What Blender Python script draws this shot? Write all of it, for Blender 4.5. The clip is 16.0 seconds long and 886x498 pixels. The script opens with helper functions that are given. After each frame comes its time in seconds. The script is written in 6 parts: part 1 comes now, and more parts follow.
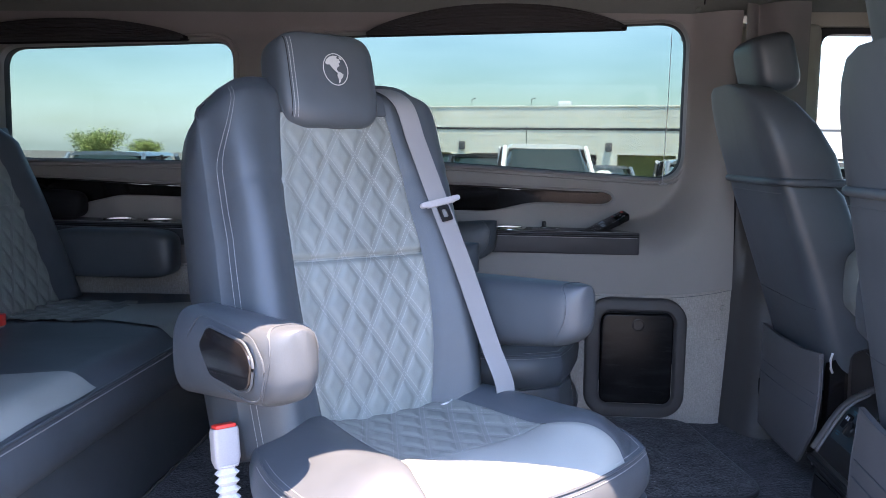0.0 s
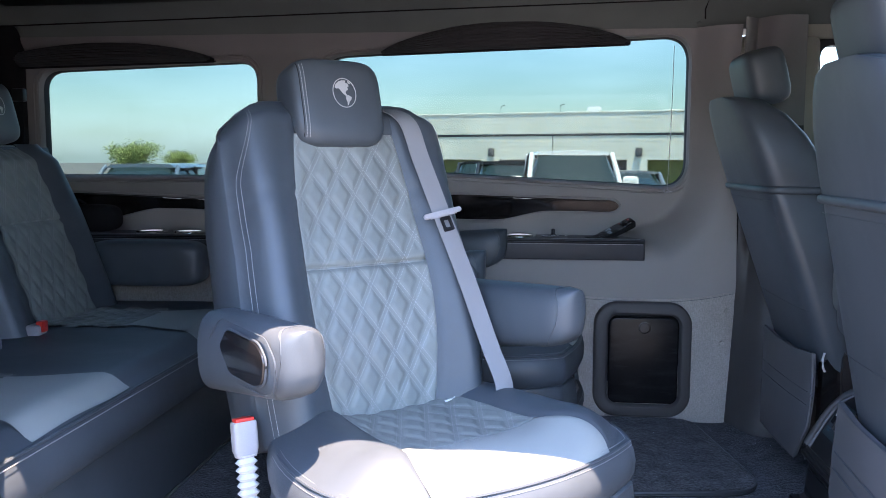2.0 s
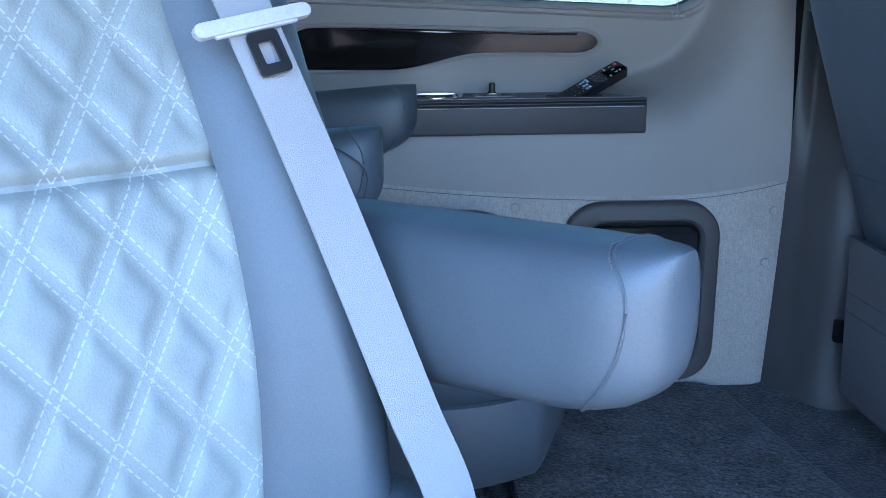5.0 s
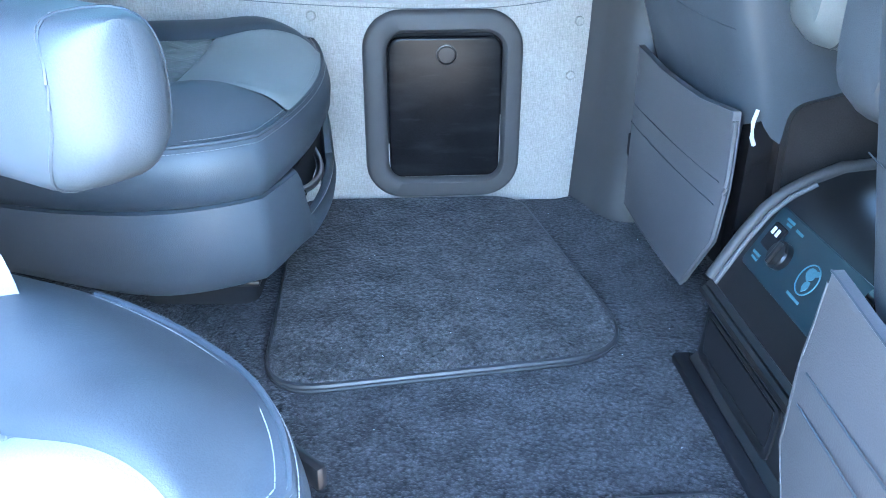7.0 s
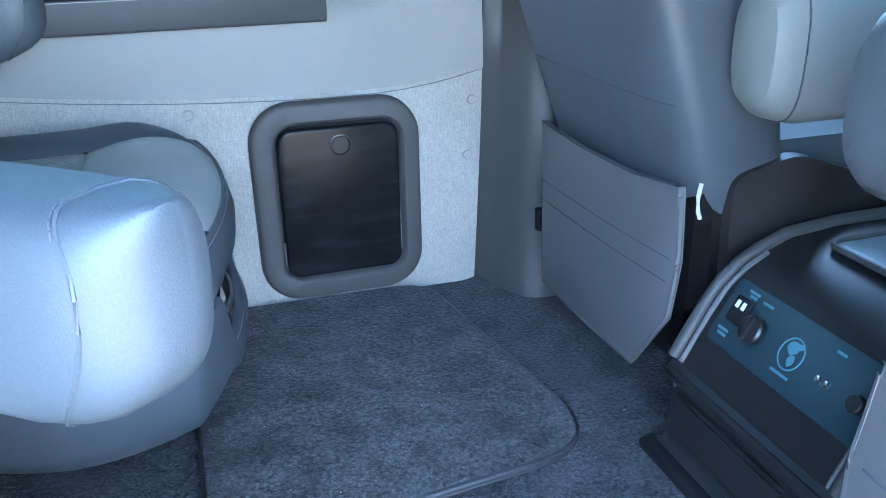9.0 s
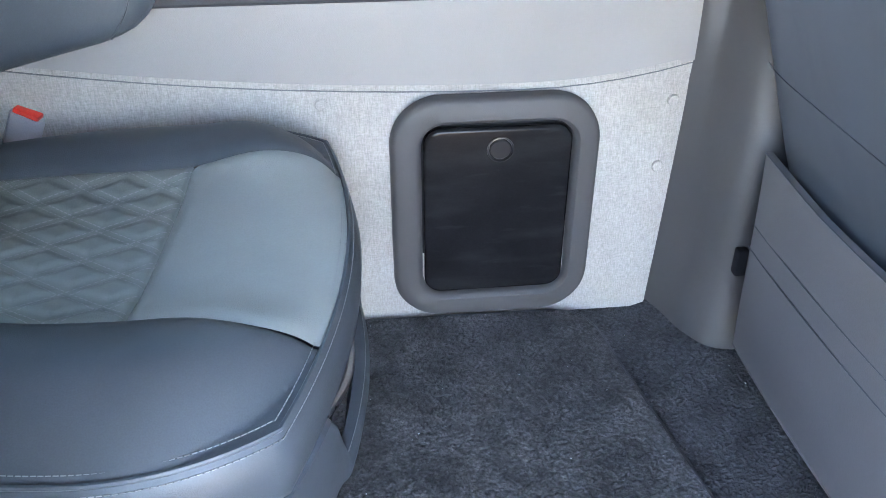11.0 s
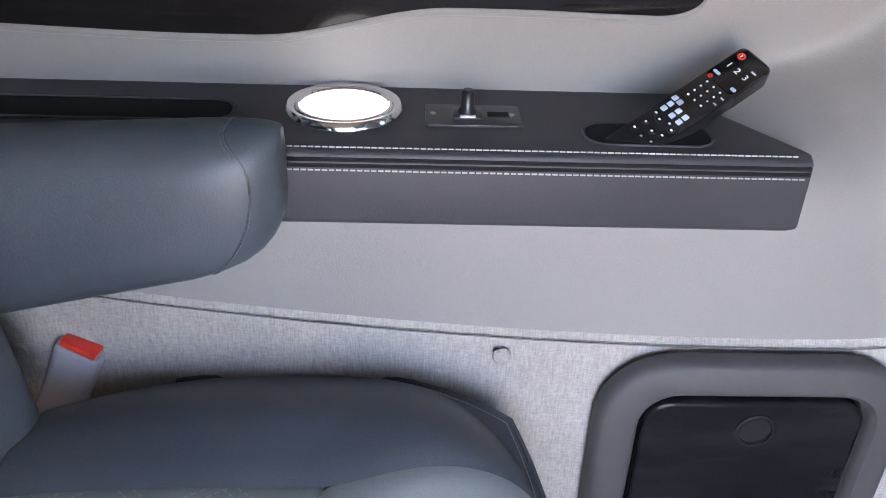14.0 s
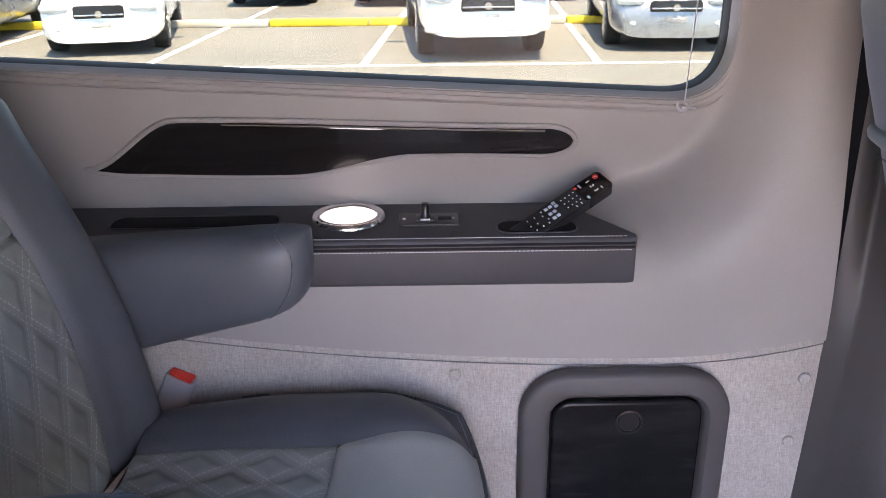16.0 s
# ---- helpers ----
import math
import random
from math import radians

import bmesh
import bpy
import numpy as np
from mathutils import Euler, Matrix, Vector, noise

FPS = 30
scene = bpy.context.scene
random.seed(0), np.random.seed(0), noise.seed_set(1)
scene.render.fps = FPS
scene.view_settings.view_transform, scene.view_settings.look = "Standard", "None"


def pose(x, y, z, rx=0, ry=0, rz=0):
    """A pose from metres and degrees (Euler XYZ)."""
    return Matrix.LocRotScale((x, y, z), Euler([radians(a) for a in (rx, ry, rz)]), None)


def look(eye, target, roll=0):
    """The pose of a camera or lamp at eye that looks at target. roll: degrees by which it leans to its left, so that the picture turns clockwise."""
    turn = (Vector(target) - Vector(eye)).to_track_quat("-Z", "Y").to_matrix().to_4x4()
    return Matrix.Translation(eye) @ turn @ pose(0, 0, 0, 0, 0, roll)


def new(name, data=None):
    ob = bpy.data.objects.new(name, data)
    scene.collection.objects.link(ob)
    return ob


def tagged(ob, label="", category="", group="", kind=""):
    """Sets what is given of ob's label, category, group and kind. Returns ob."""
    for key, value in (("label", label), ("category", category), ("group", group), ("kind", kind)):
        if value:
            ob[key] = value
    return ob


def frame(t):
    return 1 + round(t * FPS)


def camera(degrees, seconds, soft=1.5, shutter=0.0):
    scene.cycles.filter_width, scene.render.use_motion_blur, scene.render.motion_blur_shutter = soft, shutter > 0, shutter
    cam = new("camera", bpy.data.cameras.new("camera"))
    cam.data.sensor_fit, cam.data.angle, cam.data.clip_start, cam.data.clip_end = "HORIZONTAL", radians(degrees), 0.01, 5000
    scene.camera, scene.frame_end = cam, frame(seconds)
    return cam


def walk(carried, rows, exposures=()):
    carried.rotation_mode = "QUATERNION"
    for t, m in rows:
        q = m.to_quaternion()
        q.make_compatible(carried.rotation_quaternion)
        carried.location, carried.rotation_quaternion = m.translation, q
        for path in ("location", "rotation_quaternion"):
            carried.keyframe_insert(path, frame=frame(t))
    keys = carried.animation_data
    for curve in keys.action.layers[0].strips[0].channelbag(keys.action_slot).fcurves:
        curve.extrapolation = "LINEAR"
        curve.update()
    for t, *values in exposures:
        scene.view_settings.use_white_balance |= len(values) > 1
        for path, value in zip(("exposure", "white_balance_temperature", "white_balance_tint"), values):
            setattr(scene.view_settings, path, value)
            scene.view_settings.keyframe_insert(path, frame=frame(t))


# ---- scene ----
cam = camera(55.4, 16.0, 0.5)
PATH = [
    (0, (-0.484, -0.958, 0.939), (-0.621, 1.025, 0.713), 0.9),
    (0.5, (-0.422, -1.099, 0.879), (-0.632, 0.825, 0.375), 0.2),
    (0.8, (-0.408, -1.110, 0.873), (-0.632, 0.796, 0.309), 0.0),
    (1, (-0.416, -1.114, 0.882), (-0.630, 0.792, 0.317), 0.1),
    (1.5, (-0.420, -1.112, 0.955), (-0.625, 0.850, 0.625), 0.3),
    (2, (-0.406, -1.095, 0.958), (-0.618, 0.882, 0.748), 0.1),
    (2.5, (-0.444, -0.977, 0.916), (-0.682, 1.000, 0.725), 1.5),
    (3, (-0.558, -0.702, 0.917), (-0.851, 1.262, 0.681), 1.3),
    (3.2, (-0.586, -0.595, 0.898), (-0.870, 1.359, 0.577), 0.6),
    (5.3, (-0.457, 0.210, 0.829), (-0.332, 2.113, 0.227), -1.3),
    (5.5, (-0.435, 0.184, 0.839), (-0.263, 2.054, 0.150), -1.3),
    (6, (-0.336, 0.175, 0.780), (-0.115, 1.992, -0.025), 0.7),
    (6.5, (-0.198, 0.146, 0.772), (-0.061, 1.936, -0.109), 2.3),
    (7, (-0.133, 0.169, 0.787), (-0.006, 1.956, -0.102), 0.2),
    (7.5, (-0.132, 0.197, 0.792), (0.168, 1.955, -0.113), 0.4),
    (8, (-0.273, 0.179, 0.830), (0.443, 1.840, -0.024), -0.0),
    (8.5, (-0.331, 0.207, 0.844), (0.440, 1.876, 0.055), -1.2),
    (9, (-0.290, 0.328, 0.810), (0.249, 2.095, 0.045), -1.2),
    (9.5, (-0.244, 0.489, 0.842), (0.002, 2.294, 0.017), 2.5),
    (9.7, (-0.221, 0.532, 0.900), (-0.080, 2.310, -0.004), 2.3),
    (12, (-0.256, 0.826, 1.012), (-0.039, 2.483, -0.086), -1.3),
    (12.5, (-0.285, 0.830, 1.080), (-0.059, 2.504, 0.009), -0.4),
    (13, (-0.306, 0.818, 1.130), (-0.165, 2.590, 0.213), 1.0),
    (13.5, (-0.313, 0.825, 1.156), (-0.339, 2.609, 0.252), 0.8),
    (14, (-0.384, 1.289, 0.994), (-0.313, 3.011, -0.020), 2.2),
    (14.5, (-0.403, 1.348, 0.990), (-0.309, 3.076, -0.013), 2.7),
    (15, (-0.407, 1.316, 1.000), (-0.312, 3.070, 0.043), 2.4),
    (15.5, (-0.344, 1.024, 1.129), (-0.354, 2.801, 0.211), -0.4),
    (16, (-0.313, 0.801, 1.142), (-0.298, 2.658, 0.399), -0.6),
]
EXPOSURES = [
    (0.0, 3.25, 5650, 22),
    (0.5, 2.86, 5040, 14),
    (1.0, 2.65, 4960, 12),
    (1.5, 3.15, 5400, 19),
    (2.0, 3.25, 5400, 19),
    (3.0, 3.25, 5590, 24),
    (3.2, 3.30, 5540, 24),
    (5.3, 4.02, 4650, 8),
    (6.0, 4.29, 4830, 7),
    (6.5, 4.12, 4480, 8),
    (7.0, 5.48, 5030, 6),
    (7.5, 5.95, 5710, 10),
    (8.0, 6.00, 5910, 10),
    (8.5, 5.52, 5720, 10),
    (9.0, 5.15, 5010, 6),
    (9.5, 5.55, 5650, 12),
    (9.7, 5.60, 5660, 12),
    (12.0, 5.58, 7050, 22),
    (12.5, 5.58, 7400, 25),
    (13.0, 5.18, 6350, 21),
    (13.5, 5.03, 6140, 22),
    (14.0, 5.28, 6420, 26),
    (14.5, 5.48, 6420, 30),
    (15.0, 5.48, 6590, 33),
    (15.5, 5.16, 6700, 36),
    (16.0, 4.70, 6780, 36),
]
walk(cam, [(t, look(eye, target, roll)) for t, eye, target, roll in PATH], EXPOSURES)

# ---- light ----
world = bpy.data.worlds.new("sky_world")
scene.world = world
world.use_nodes = True
wn = world.node_tree.nodes
sky = wn.new("ShaderNodeTexSky")
sky.sky_type, sky.sun_disc = "NISHITA", False
SUN_DIR = Vector((0.14, -0.27, 1.0)).normalized()
sky.sun_elevation = math.asin(SUN_DIR.z)
sky.sun_rotation = math.atan2(SUN_DIR.x, SUN_DIR.y)
sky.air_density, sky.dust_density, sky.ozone_density = 1.4, 1.0, 2.5
wn["Background"].inputs[1].default_value = 0.10
# thin high cloud all over the sky
wl = world.node_tree.links
wtc, wmap, cloud, veil, wmix = wn.new("ShaderNodeTexCoord"), wn.new("ShaderNodeMapping"), wn.new("ShaderNodeTexNoise"), wn.new("ShaderNodeMapRange"), wn.new("ShaderNodeMix")
wmap.inputs["Scale"].default_value = (1.0, 1.0, 4.5)
cloud.inputs["Scale"].default_value, cloud.inputs["Detail"].default_value, cloud.inputs["Roughness"].default_value = 2.6, 7, 0.55
veil.inputs["From Min"].default_value, veil.inputs["From Max"].default_value, veil.inputs["To Max"].default_value = 0.42, 0.76, 0.26
wmix.data_type = "RGBA"
wmix.inputs[7].default_value = (13.0, 13.4, 13.8, 1)
wl.new(wtc.outputs["Generated"], wmap.inputs[0]), wl.new(wmap.outputs[0], cloud.inputs["Vector"])
wl.new(cloud.outputs["Fac"], veil.inputs["Value"]), wl.new(veil.outputs[0], wmix.inputs["Factor"])
wl.new(sky.outputs[0], wmix.inputs[6]), wl.new(wmix.outputs[2], wn["Background"].inputs[0])
sun = new("sun", bpy.data.lights.new("sun", "SUN"))
sun.data.energy, sun.data.angle, sun.data.color = 5.0, radians(0.5), (1.0, 0.71, 0.45)
sun.matrix_world = look(SUN_DIR * 30, (0, 0, 0))


# ---- materials ----
def mat(name, rgb, rough=0.5, metal=0.0, spec=0.5, var=0.12, scale=6.0, bump=0.0, bscale=400.0, coat=0.0, crease=0.0):
    """Principled surface with stains at a large scale and grain at a small one."""
    m = bpy.data.materials.new(name)
    m.use_nodes = True
    n, k = m.node_tree.nodes, m.node_tree.links
    b = n["Principled BSDF"]
    b.inputs["Roughness"].default_value, b.inputs["Metallic"].default_value = rough, metal
    b.inputs["Specular IOR Level"].default_value = spec
    b.inputs["Coat Weight"].default_value = coat
    tc = n.new("ShaderNodeTexCoord")
    a, c = n.new("ShaderNodeTexNoise"), n.new("ShaderNodeTexNoise")
    a.inputs["Scale"].default_value, a.inputs["Detail"].default_value = scale, 5
    c.inputs["Scale"].default_value, c.inputs["Detail"].default_value = bscale, 3
    k.new(tc.outputs["Object"], a.inputs["Vector"]), k.new(tc.outputs["Object"], c.inputs["Vector"])
    ramp = n.new("ShaderNodeMapRange")
    ramp.inputs["To Min"].default_value, ramp.inputs["To Max"].default_value = 1 - var, 1 + var
    ramp.inputs["From Min"].default_value, ramp.inputs["From Max"].default_value = 0.3, 0.7
    k.new(a.outputs["Fac"], ramp.inputs["Value"])
    ramp2 = n.new("ShaderNodeMapRange")
    ramp2.inputs["To Min"].default_value, ramp2.inputs["To Max"].default_value = 1 - var * 0.6, 1 + var * 0.6
    ramp2.inputs["From Min"].default_value, ramp2.inputs["From Max"].default_value = 0.3, 0.7
    k.new(c.outputs["Fac"], ramp2.inputs["Value"])
    mul = n.new("ShaderNodeMath")
    mul.operation = "MULTIPLY"
    k.new(ramp.outputs[0], mul.inputs[0]), k.new(ramp2.outputs[0], mul.inputs[1])
    sc = n.new("ShaderNodeVectorMath")
    sc.operation = "SCALE"
    sc.inputs[0].default_value = rgb
    k.new(mul.outputs[0], sc.inputs["Scale"])
    k.new(sc.outputs[0], b.inputs["Base Color"])
    rr = n.new("ShaderNodeMapRange")
    rr.inputs["To Min"].default_value, rr.inputs["To Max"].default_value = max(0.02, rough - 0.07), min(1, rough + 0.07)
    k.new(a.outputs["Fac"], rr.inputs["Value"]), k.new(rr.outputs[0], b.inputs["Roughness"])
    if bump:
        bn = n.new("ShaderNodeBump")
        bn.inputs["Strength"].default_value, bn.inputs["Distance"].default_value = bump, 0.001
        k.new(c.outputs["Fac"], bn.inputs["Height"]), k.new(bn.outputs[0], b.inputs["Normal"])
    if crease:
        w = n.new("ShaderNodeTexNoise")
        w.inputs["Scale"].default_value, w.inputs["Detail"].default_value, w.inputs["Distortion"].default_value = 9.0, 2, 0.4
        wb = n.new("ShaderNodeBump")
        wb.inputs["Strength"].default_value, wb.inputs["Distance"].default_value = 1.0, crease
        k.new(tc.outputs["Object"], w.inputs["Vector"]), k.new(w.outputs["Fac"], wb.inputs["Height"])
        if bump:
            k.new(wb.outputs[0], bn.inputs["Normal"])
        else:
            k.new(wb.outputs[0], b.inputs["Normal"])
    return m


def node(m, kind, **values):
    x = m.node_tree.nodes.new(kind)
    for key, v in values.items():
        x.inputs[key].default_value = v
    return x


def math_node(m, op, a, b=None):
    x = m.node_tree.nodes.new("ShaderNodeMath")
    x.operation = op
    for i, v in enumerate((a, b)):
        if v is None:
            continue
        if isinstance(v, (int, float)):
            x.inputs[i].default_value = v
        else:
            m.node_tree.links.new(v, x.inputs[i])
    return x.outputs[0]


def quilted(name, rgb, thread, pw=0.066, ph=0.105):
    """Leather with a double-stitched diamond quilt, drawn by the metres in the UV map."""
    m = mat(name, rgb, 0.52, var=0.10, scale=9, bump=0.35, bscale=520)
    n, k = m.node_tree.nodes, m.node_tree.links
    b = n["Principled BSDF"]
    uv = n.new("ShaderNodeUVMap")
    sep = n.new("ShaderNodeSeparateXYZ")
    k.new(uv.outputs[0], sep.inputs[0])
    u, v = math_node(m, "DIVIDE", sep.outputs[0], pw), math_node(m, "DIVIDE", sep.outputs[1], ph)
    masks = []
    for sign in ("ADD", "SUBTRACT"):
        d = math_node(m, sign, u, v)
        f = math_node(m, "FRACT", d)
        far = math_node(m, "ABSOLUTE", math_node(m, "SUBTRACT", f, 0.5))
        line = math_node(m, "LESS_THAN", math_node(m, "ABSOLUTE", math_node(m, "SUBTRACT", far, 0.425)), 0.0115)
        dash = math_node(m, "LESS_THAN", math_node(m, "FRACT", math_node(m, "MULTIPLY", sep.outputs[1], 150.0)), 0.68)
        masks.append(math_node(m, "MULTIPLY", line, dash))
    both = math_node(m, "MAXIMUM", masks[0], masks[1])
    old = b.inputs["Base Color"].links[0].from_socket
    mix = n.new("ShaderNodeMix")
    mix.data_type = "RGBA"
    k.new(both, mix.inputs["Factor"]), k.new(old, mix.inputs[6])
    mix.inputs[7].default_value = (*thread, 1)
    k.new(mix.outputs[2], b.inputs["Base Color"])
    return m


def carpet_mat(name, rgb):
    """Cut pile: brushed patches, tufts and single fibres."""
    m = mat(name, rgb, 0.95, spec=0.1, var=0.50, scale=16, bump=1.0, bscale=420)
    n, k = m.node_tree.nodes, m.node_tree.links
    b = n["Principled BSDF"]
    b.inputs["Sheen Weight"].default_value, b.inputs["Sheen Roughness"].default_value = 0.15, 0.4
    tc = n.new("ShaderNodeTexCoord")
    tuft, mid = n.new("ShaderNodeTexVoronoi"), n.new("ShaderNodeTexNoise")
    tuft.inputs["Scale"].default_value = 190
    mid.inputs["Scale"].default_value, mid.inputs["Detail"].default_value = 120, 5
    k.new(tc.outputs["Object"], tuft.inputs["Vector"]), k.new(tc.outputs["Object"], mid.inputs["Vector"])
    shade = math_node(m, "MULTIPLY_ADD", tuft.outputs["Distance"], -0.85)
    shade.node.inputs[2].default_value = 1.33
    r = n.new("ShaderNodeMapRange")
    r.inputs["From Min"].default_value, r.inputs["From Max"].default_value = 0.32, 0.68
    r.inputs["To Min"].default_value, r.inputs["To Max"].default_value = 0.42, 1.58
    k.new(mid.outputs["Fac"], r.inputs["Value"])
    both = math_node(m, "MULTIPLY", shade, r.outputs[0])
    old = b.inputs["Base Color"].links[0].from_socket
    sc = n.new("ShaderNodeVectorMath")
    sc.operation = "SCALE"
    k.new(old, sc.inputs[0]), k.new(both, sc.inputs["Scale"]), k.new(sc.outputs[0], b.inputs["Base Color"])
    bn = n.new("ShaderNodeBump")
    bn.inputs["Strength"].default_value, bn.inputs["Distance"].default_value = 1.0, 0.0026
    k.new(both, bn.inputs["Height"]), k.new(bn.outputs[0], b.inputs["Normal"])
    return m


def woven_mat(name, rgb):
    m = mat(name, rgb, 0.85, spec=0.2, var=0.10, scale=5)
    n, k = m.node_tree.nodes, m.node_tree.links
    tc, b = n.new("ShaderNodeTexCoord"), n["Principled BSDF"]
    outs = []
    for stretch in ((520, 30, 90), (120, 30, 520)):
        mp = n.new("ShaderNodeMapping")
        mp.inputs["Scale"].default_value = stretch
        nz = n.new("ShaderNodeTexNoise")
        nz.inputs["Scale"].default_value = 1.0
        nz.inputs["Detail"].default_value = 2
        k.new(tc.outputs["Object"], mp.inputs[0]), k.new(mp.outputs[0], nz.inputs["Vector"])
        outs.append(nz.outputs["Fac"])
    s = math_node(m, "ADD", outs[0], math_node(m, "MULTIPLY_ADD", outs[1], 0.75))
    s.node.inputs[1].links[0].from_node.inputs[2].default_value = 0.125
    rng = n.new("ShaderNodeMapRange")
    rng.inputs["From Min"].default_value, rng.inputs["From Max"].default_value = 0.68, 1.32
    rng.inputs["To Min"].default_value, rng.inputs["To Max"].default_value = 0.78, 1.20
    k.new(s, rng.inputs["Value"])
    old = b.inputs["Base Color"].links[0].from_socket
    sc = n.new("ShaderNodeVectorMath")
    sc.operation = "SCALE"
    k.new(old, sc.inputs[0]), k.new(rng.outputs[0], sc.inputs["Scale"]), k.new(sc.outputs[0], b.inputs["Base Color"])
    bn = n.new("ShaderNodeBump")
    bn.inputs["Strength"].default_value, bn.inputs["Distance"].default_value = 0.6, 0.001
    k.new(s, bn.inputs["Height"]), k.new(bn.outputs[0], b.inputs["Normal"])
    return m


def glass_mat(name, tint, gloss=0.06):
    m = bpy.data.materials.new(name)
    m.use_nodes = True
    n, k = m.node_tree.nodes, m.node_tree.links
    n.remove(n["Principled BSDF"])
    t, g, mix, fr = n.new("ShaderNodeBsdfTransparent"), n.new("ShaderNodeBsdfGlossy"), n.new("ShaderNodeMixShader"), n.new("ShaderNodeFresnel")
    t.inputs[0].default_value = (*tint, 1)
    g.inputs["Roughness"].default_value = 0.02
    fr.inputs[0].default_value = 1.22
    k.new(fr.outputs[0], mix.inputs[0]), k.new(t.outputs[0], mix.inputs[1]), k.new(g.outputs[0], mix.inputs[2])
    k.new(mix.outputs[0], n["Material Output"].inputs[0])
    return m


def scuffed(name, rgb, dust):
    """Dark plastic with dusty wipe marks and small scratches."""
    m = mat(name, rgb, 0.22, spec=0.14, var=0.25, scale=14)
    n, k = m.node_tree.nodes, m.node_tree.links
    b = n["Principled BSDF"]
    tc, mp = n.new("ShaderNodeTexCoord"), n.new("ShaderNodeMapping")
    mp.inputs["Rotation"].default_value, mp.inputs["Scale"].default_value = (0, 0.45, 0), (5, 5, 24)
    k.new(tc.outputs["Object"], mp.inputs[0])
    masks = []
    for size, lo, hi, top in ((1.0, 0.50, 0.75, 0.45), (2.3, 0.60, 0.72, 0.35)):
        nz, r = n.new("ShaderNodeTexNoise"), n.new("ShaderNodeMapRange")
        nz.inputs["Scale"].default_value, nz.inputs["Detail"].default_value = size, 5
        r.inputs["From Min"].default_value, r.inputs["From Max"].default_value, r.inputs["To Max"].default_value = lo, hi, top
        k.new(mp.outputs[0], nz.inputs["Vector"]), k.new(nz.outputs["Fac"], r.inputs["Value"])
        masks.append(r.outputs[0])
    both = math_node(m, "MAXIMUM", masks[0], masks[1])
    mix = n.new("ShaderNodeMix")
    mix.data_type = "RGBA"
    k.new(both, mix.inputs["Factor"]), k.new(b.inputs["Base Color"].links[0].from_socket, mix.inputs[6])
    mix.inputs[7].default_value = (*dust, 1)
    k.new(mix.outputs[2], b.inputs["Base Color"])
    return m


M_DOOR = scuffed("scuffed_black_plastic", (0.009, 0.009, 0.010), (0.032, 0.033, 0.034))
M_DARK = mat("dark_leather", (0.058, 0.068, 0.079), 0.44, spec=0.45, var=0.14, scale=7, bump=0.24, bscale=620, crease=0.0016)
M_LIGHT = mat("light_leather", (0.270, 0.288, 0.274), 0.45, var=0.08, scale=7, bump=0.35, bscale=480)
M_QUILT = quilted("quilted_leather", (0.172, 0.186, 0.174), (0.27, 0.275, 0.27))
M_STITCH = mat("thread", (0.27, 0.275, 0.28), 0.8)
M_EMBLEM = mat("embroidery", (0.40, 0.40, 0.40), 0.8)
M_VINYL = mat("wall_vinyl", (0.238, 0.225, 0.216), 0.55, var=0.06, scale=3, bump=0.25, bscale=600)
M_FABRIC = woven_mat("woven_fabric", (0.345, 0.320, 0.294))
M_HEAD = mat("headliner_cloth", (0.165, 0.180, 0.165), 0.9, var=0.08, bump=0.6, bscale=700)
M_PLAST = mat("grey_plastic", (0.115, 0.112, 0.115), 0.5, var=0.08, bump=0.3, bscale=700)
M_PILLAR = mat("pillar_plastic", (0.055, 0.053, 0.053), 0.55, var=0.08, bump=0.3, bscale=700)
M_BEIGE = mat("beige_plastic", (0.40, 0.38, 0.31), 0.6, var=0.06)
M_RIM = mat("rim_plastic", (0.060, 0.057, 0.057), 0.6, var=0.08, bump=0.3, bscale=700)
M_BLACK = mat("black_plastic", (0.012, 0.012, 0.013), 0.32, var=0.25, scale=15, bump=0.05)
M_MATT = mat("matt_black", (0.012, 0.012, 0.014), 0.8, spec=0.2, var=0.2)
M_GLOSS = mat("piano_black", (0.010, 0.009, 0.009), 0.12, var=0.15, coat=0.3)
M_CHROME = mat("chrome", (0.75, 0.75, 0.76), 0.12, metal=1.0, var=0.03)
M_STEEL = mat("steel", (0.42, 0.42, 0.44), 0.3, metal=1.0)
M_CARPET = carpet_mat("carpet", (0.054, 0.054, 0.058))
M_MAT = carpet_mat("mat_pile", (0.072, 0.071, 0.072))
M_BIND = mat("mat_binding", (0.030, 0.031, 0.035), 0.42, bump=0.4)
M_FLAP = mat("flap_leatherette", (0.10, 0.10, 0.105), 0.5, var=0.08, bump=0.35, bscale=480)
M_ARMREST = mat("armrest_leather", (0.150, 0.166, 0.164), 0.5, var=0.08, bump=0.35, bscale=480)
M_EDGE = mat("flap_binding", (0.088, 0.088, 0.092), 0.6)
M_SHELF = mat("shelf_leather", (0.047, 0.047, 0.052), 0.50, spec=0.4, var=0.12, scale=7, bump=0.3, bscale=600)
M_BELT = mat("webbing", (0.225, 0.221, 0.226), 0.75, var=0.06, bump=0.8, bscale=900)
M_BUCKLE = mat("buckle_grey", (0.33, 0.32, 0.33), 0.5)
M_BELLOWS = mat("bellows_white", (0.55, 0.55, 0.55), 0.5)
M_RED = mat("red_button", (0.62, 0.035, 0.022), 0.4)
M_RUBBER = mat("rubber_seal", (0.018, 0.018, 0.02), 0.6)
M_TINT = glass_mat("tinted_glass", (0.32, 0.375, 0.36))
M_CLEAR = glass_mat("clear_glass", (0.82, 0.86, 0.85))
M_BLUE = mat("blue_paint", (0.02, 0.035, 0.13), 0.25, coat=0.8)
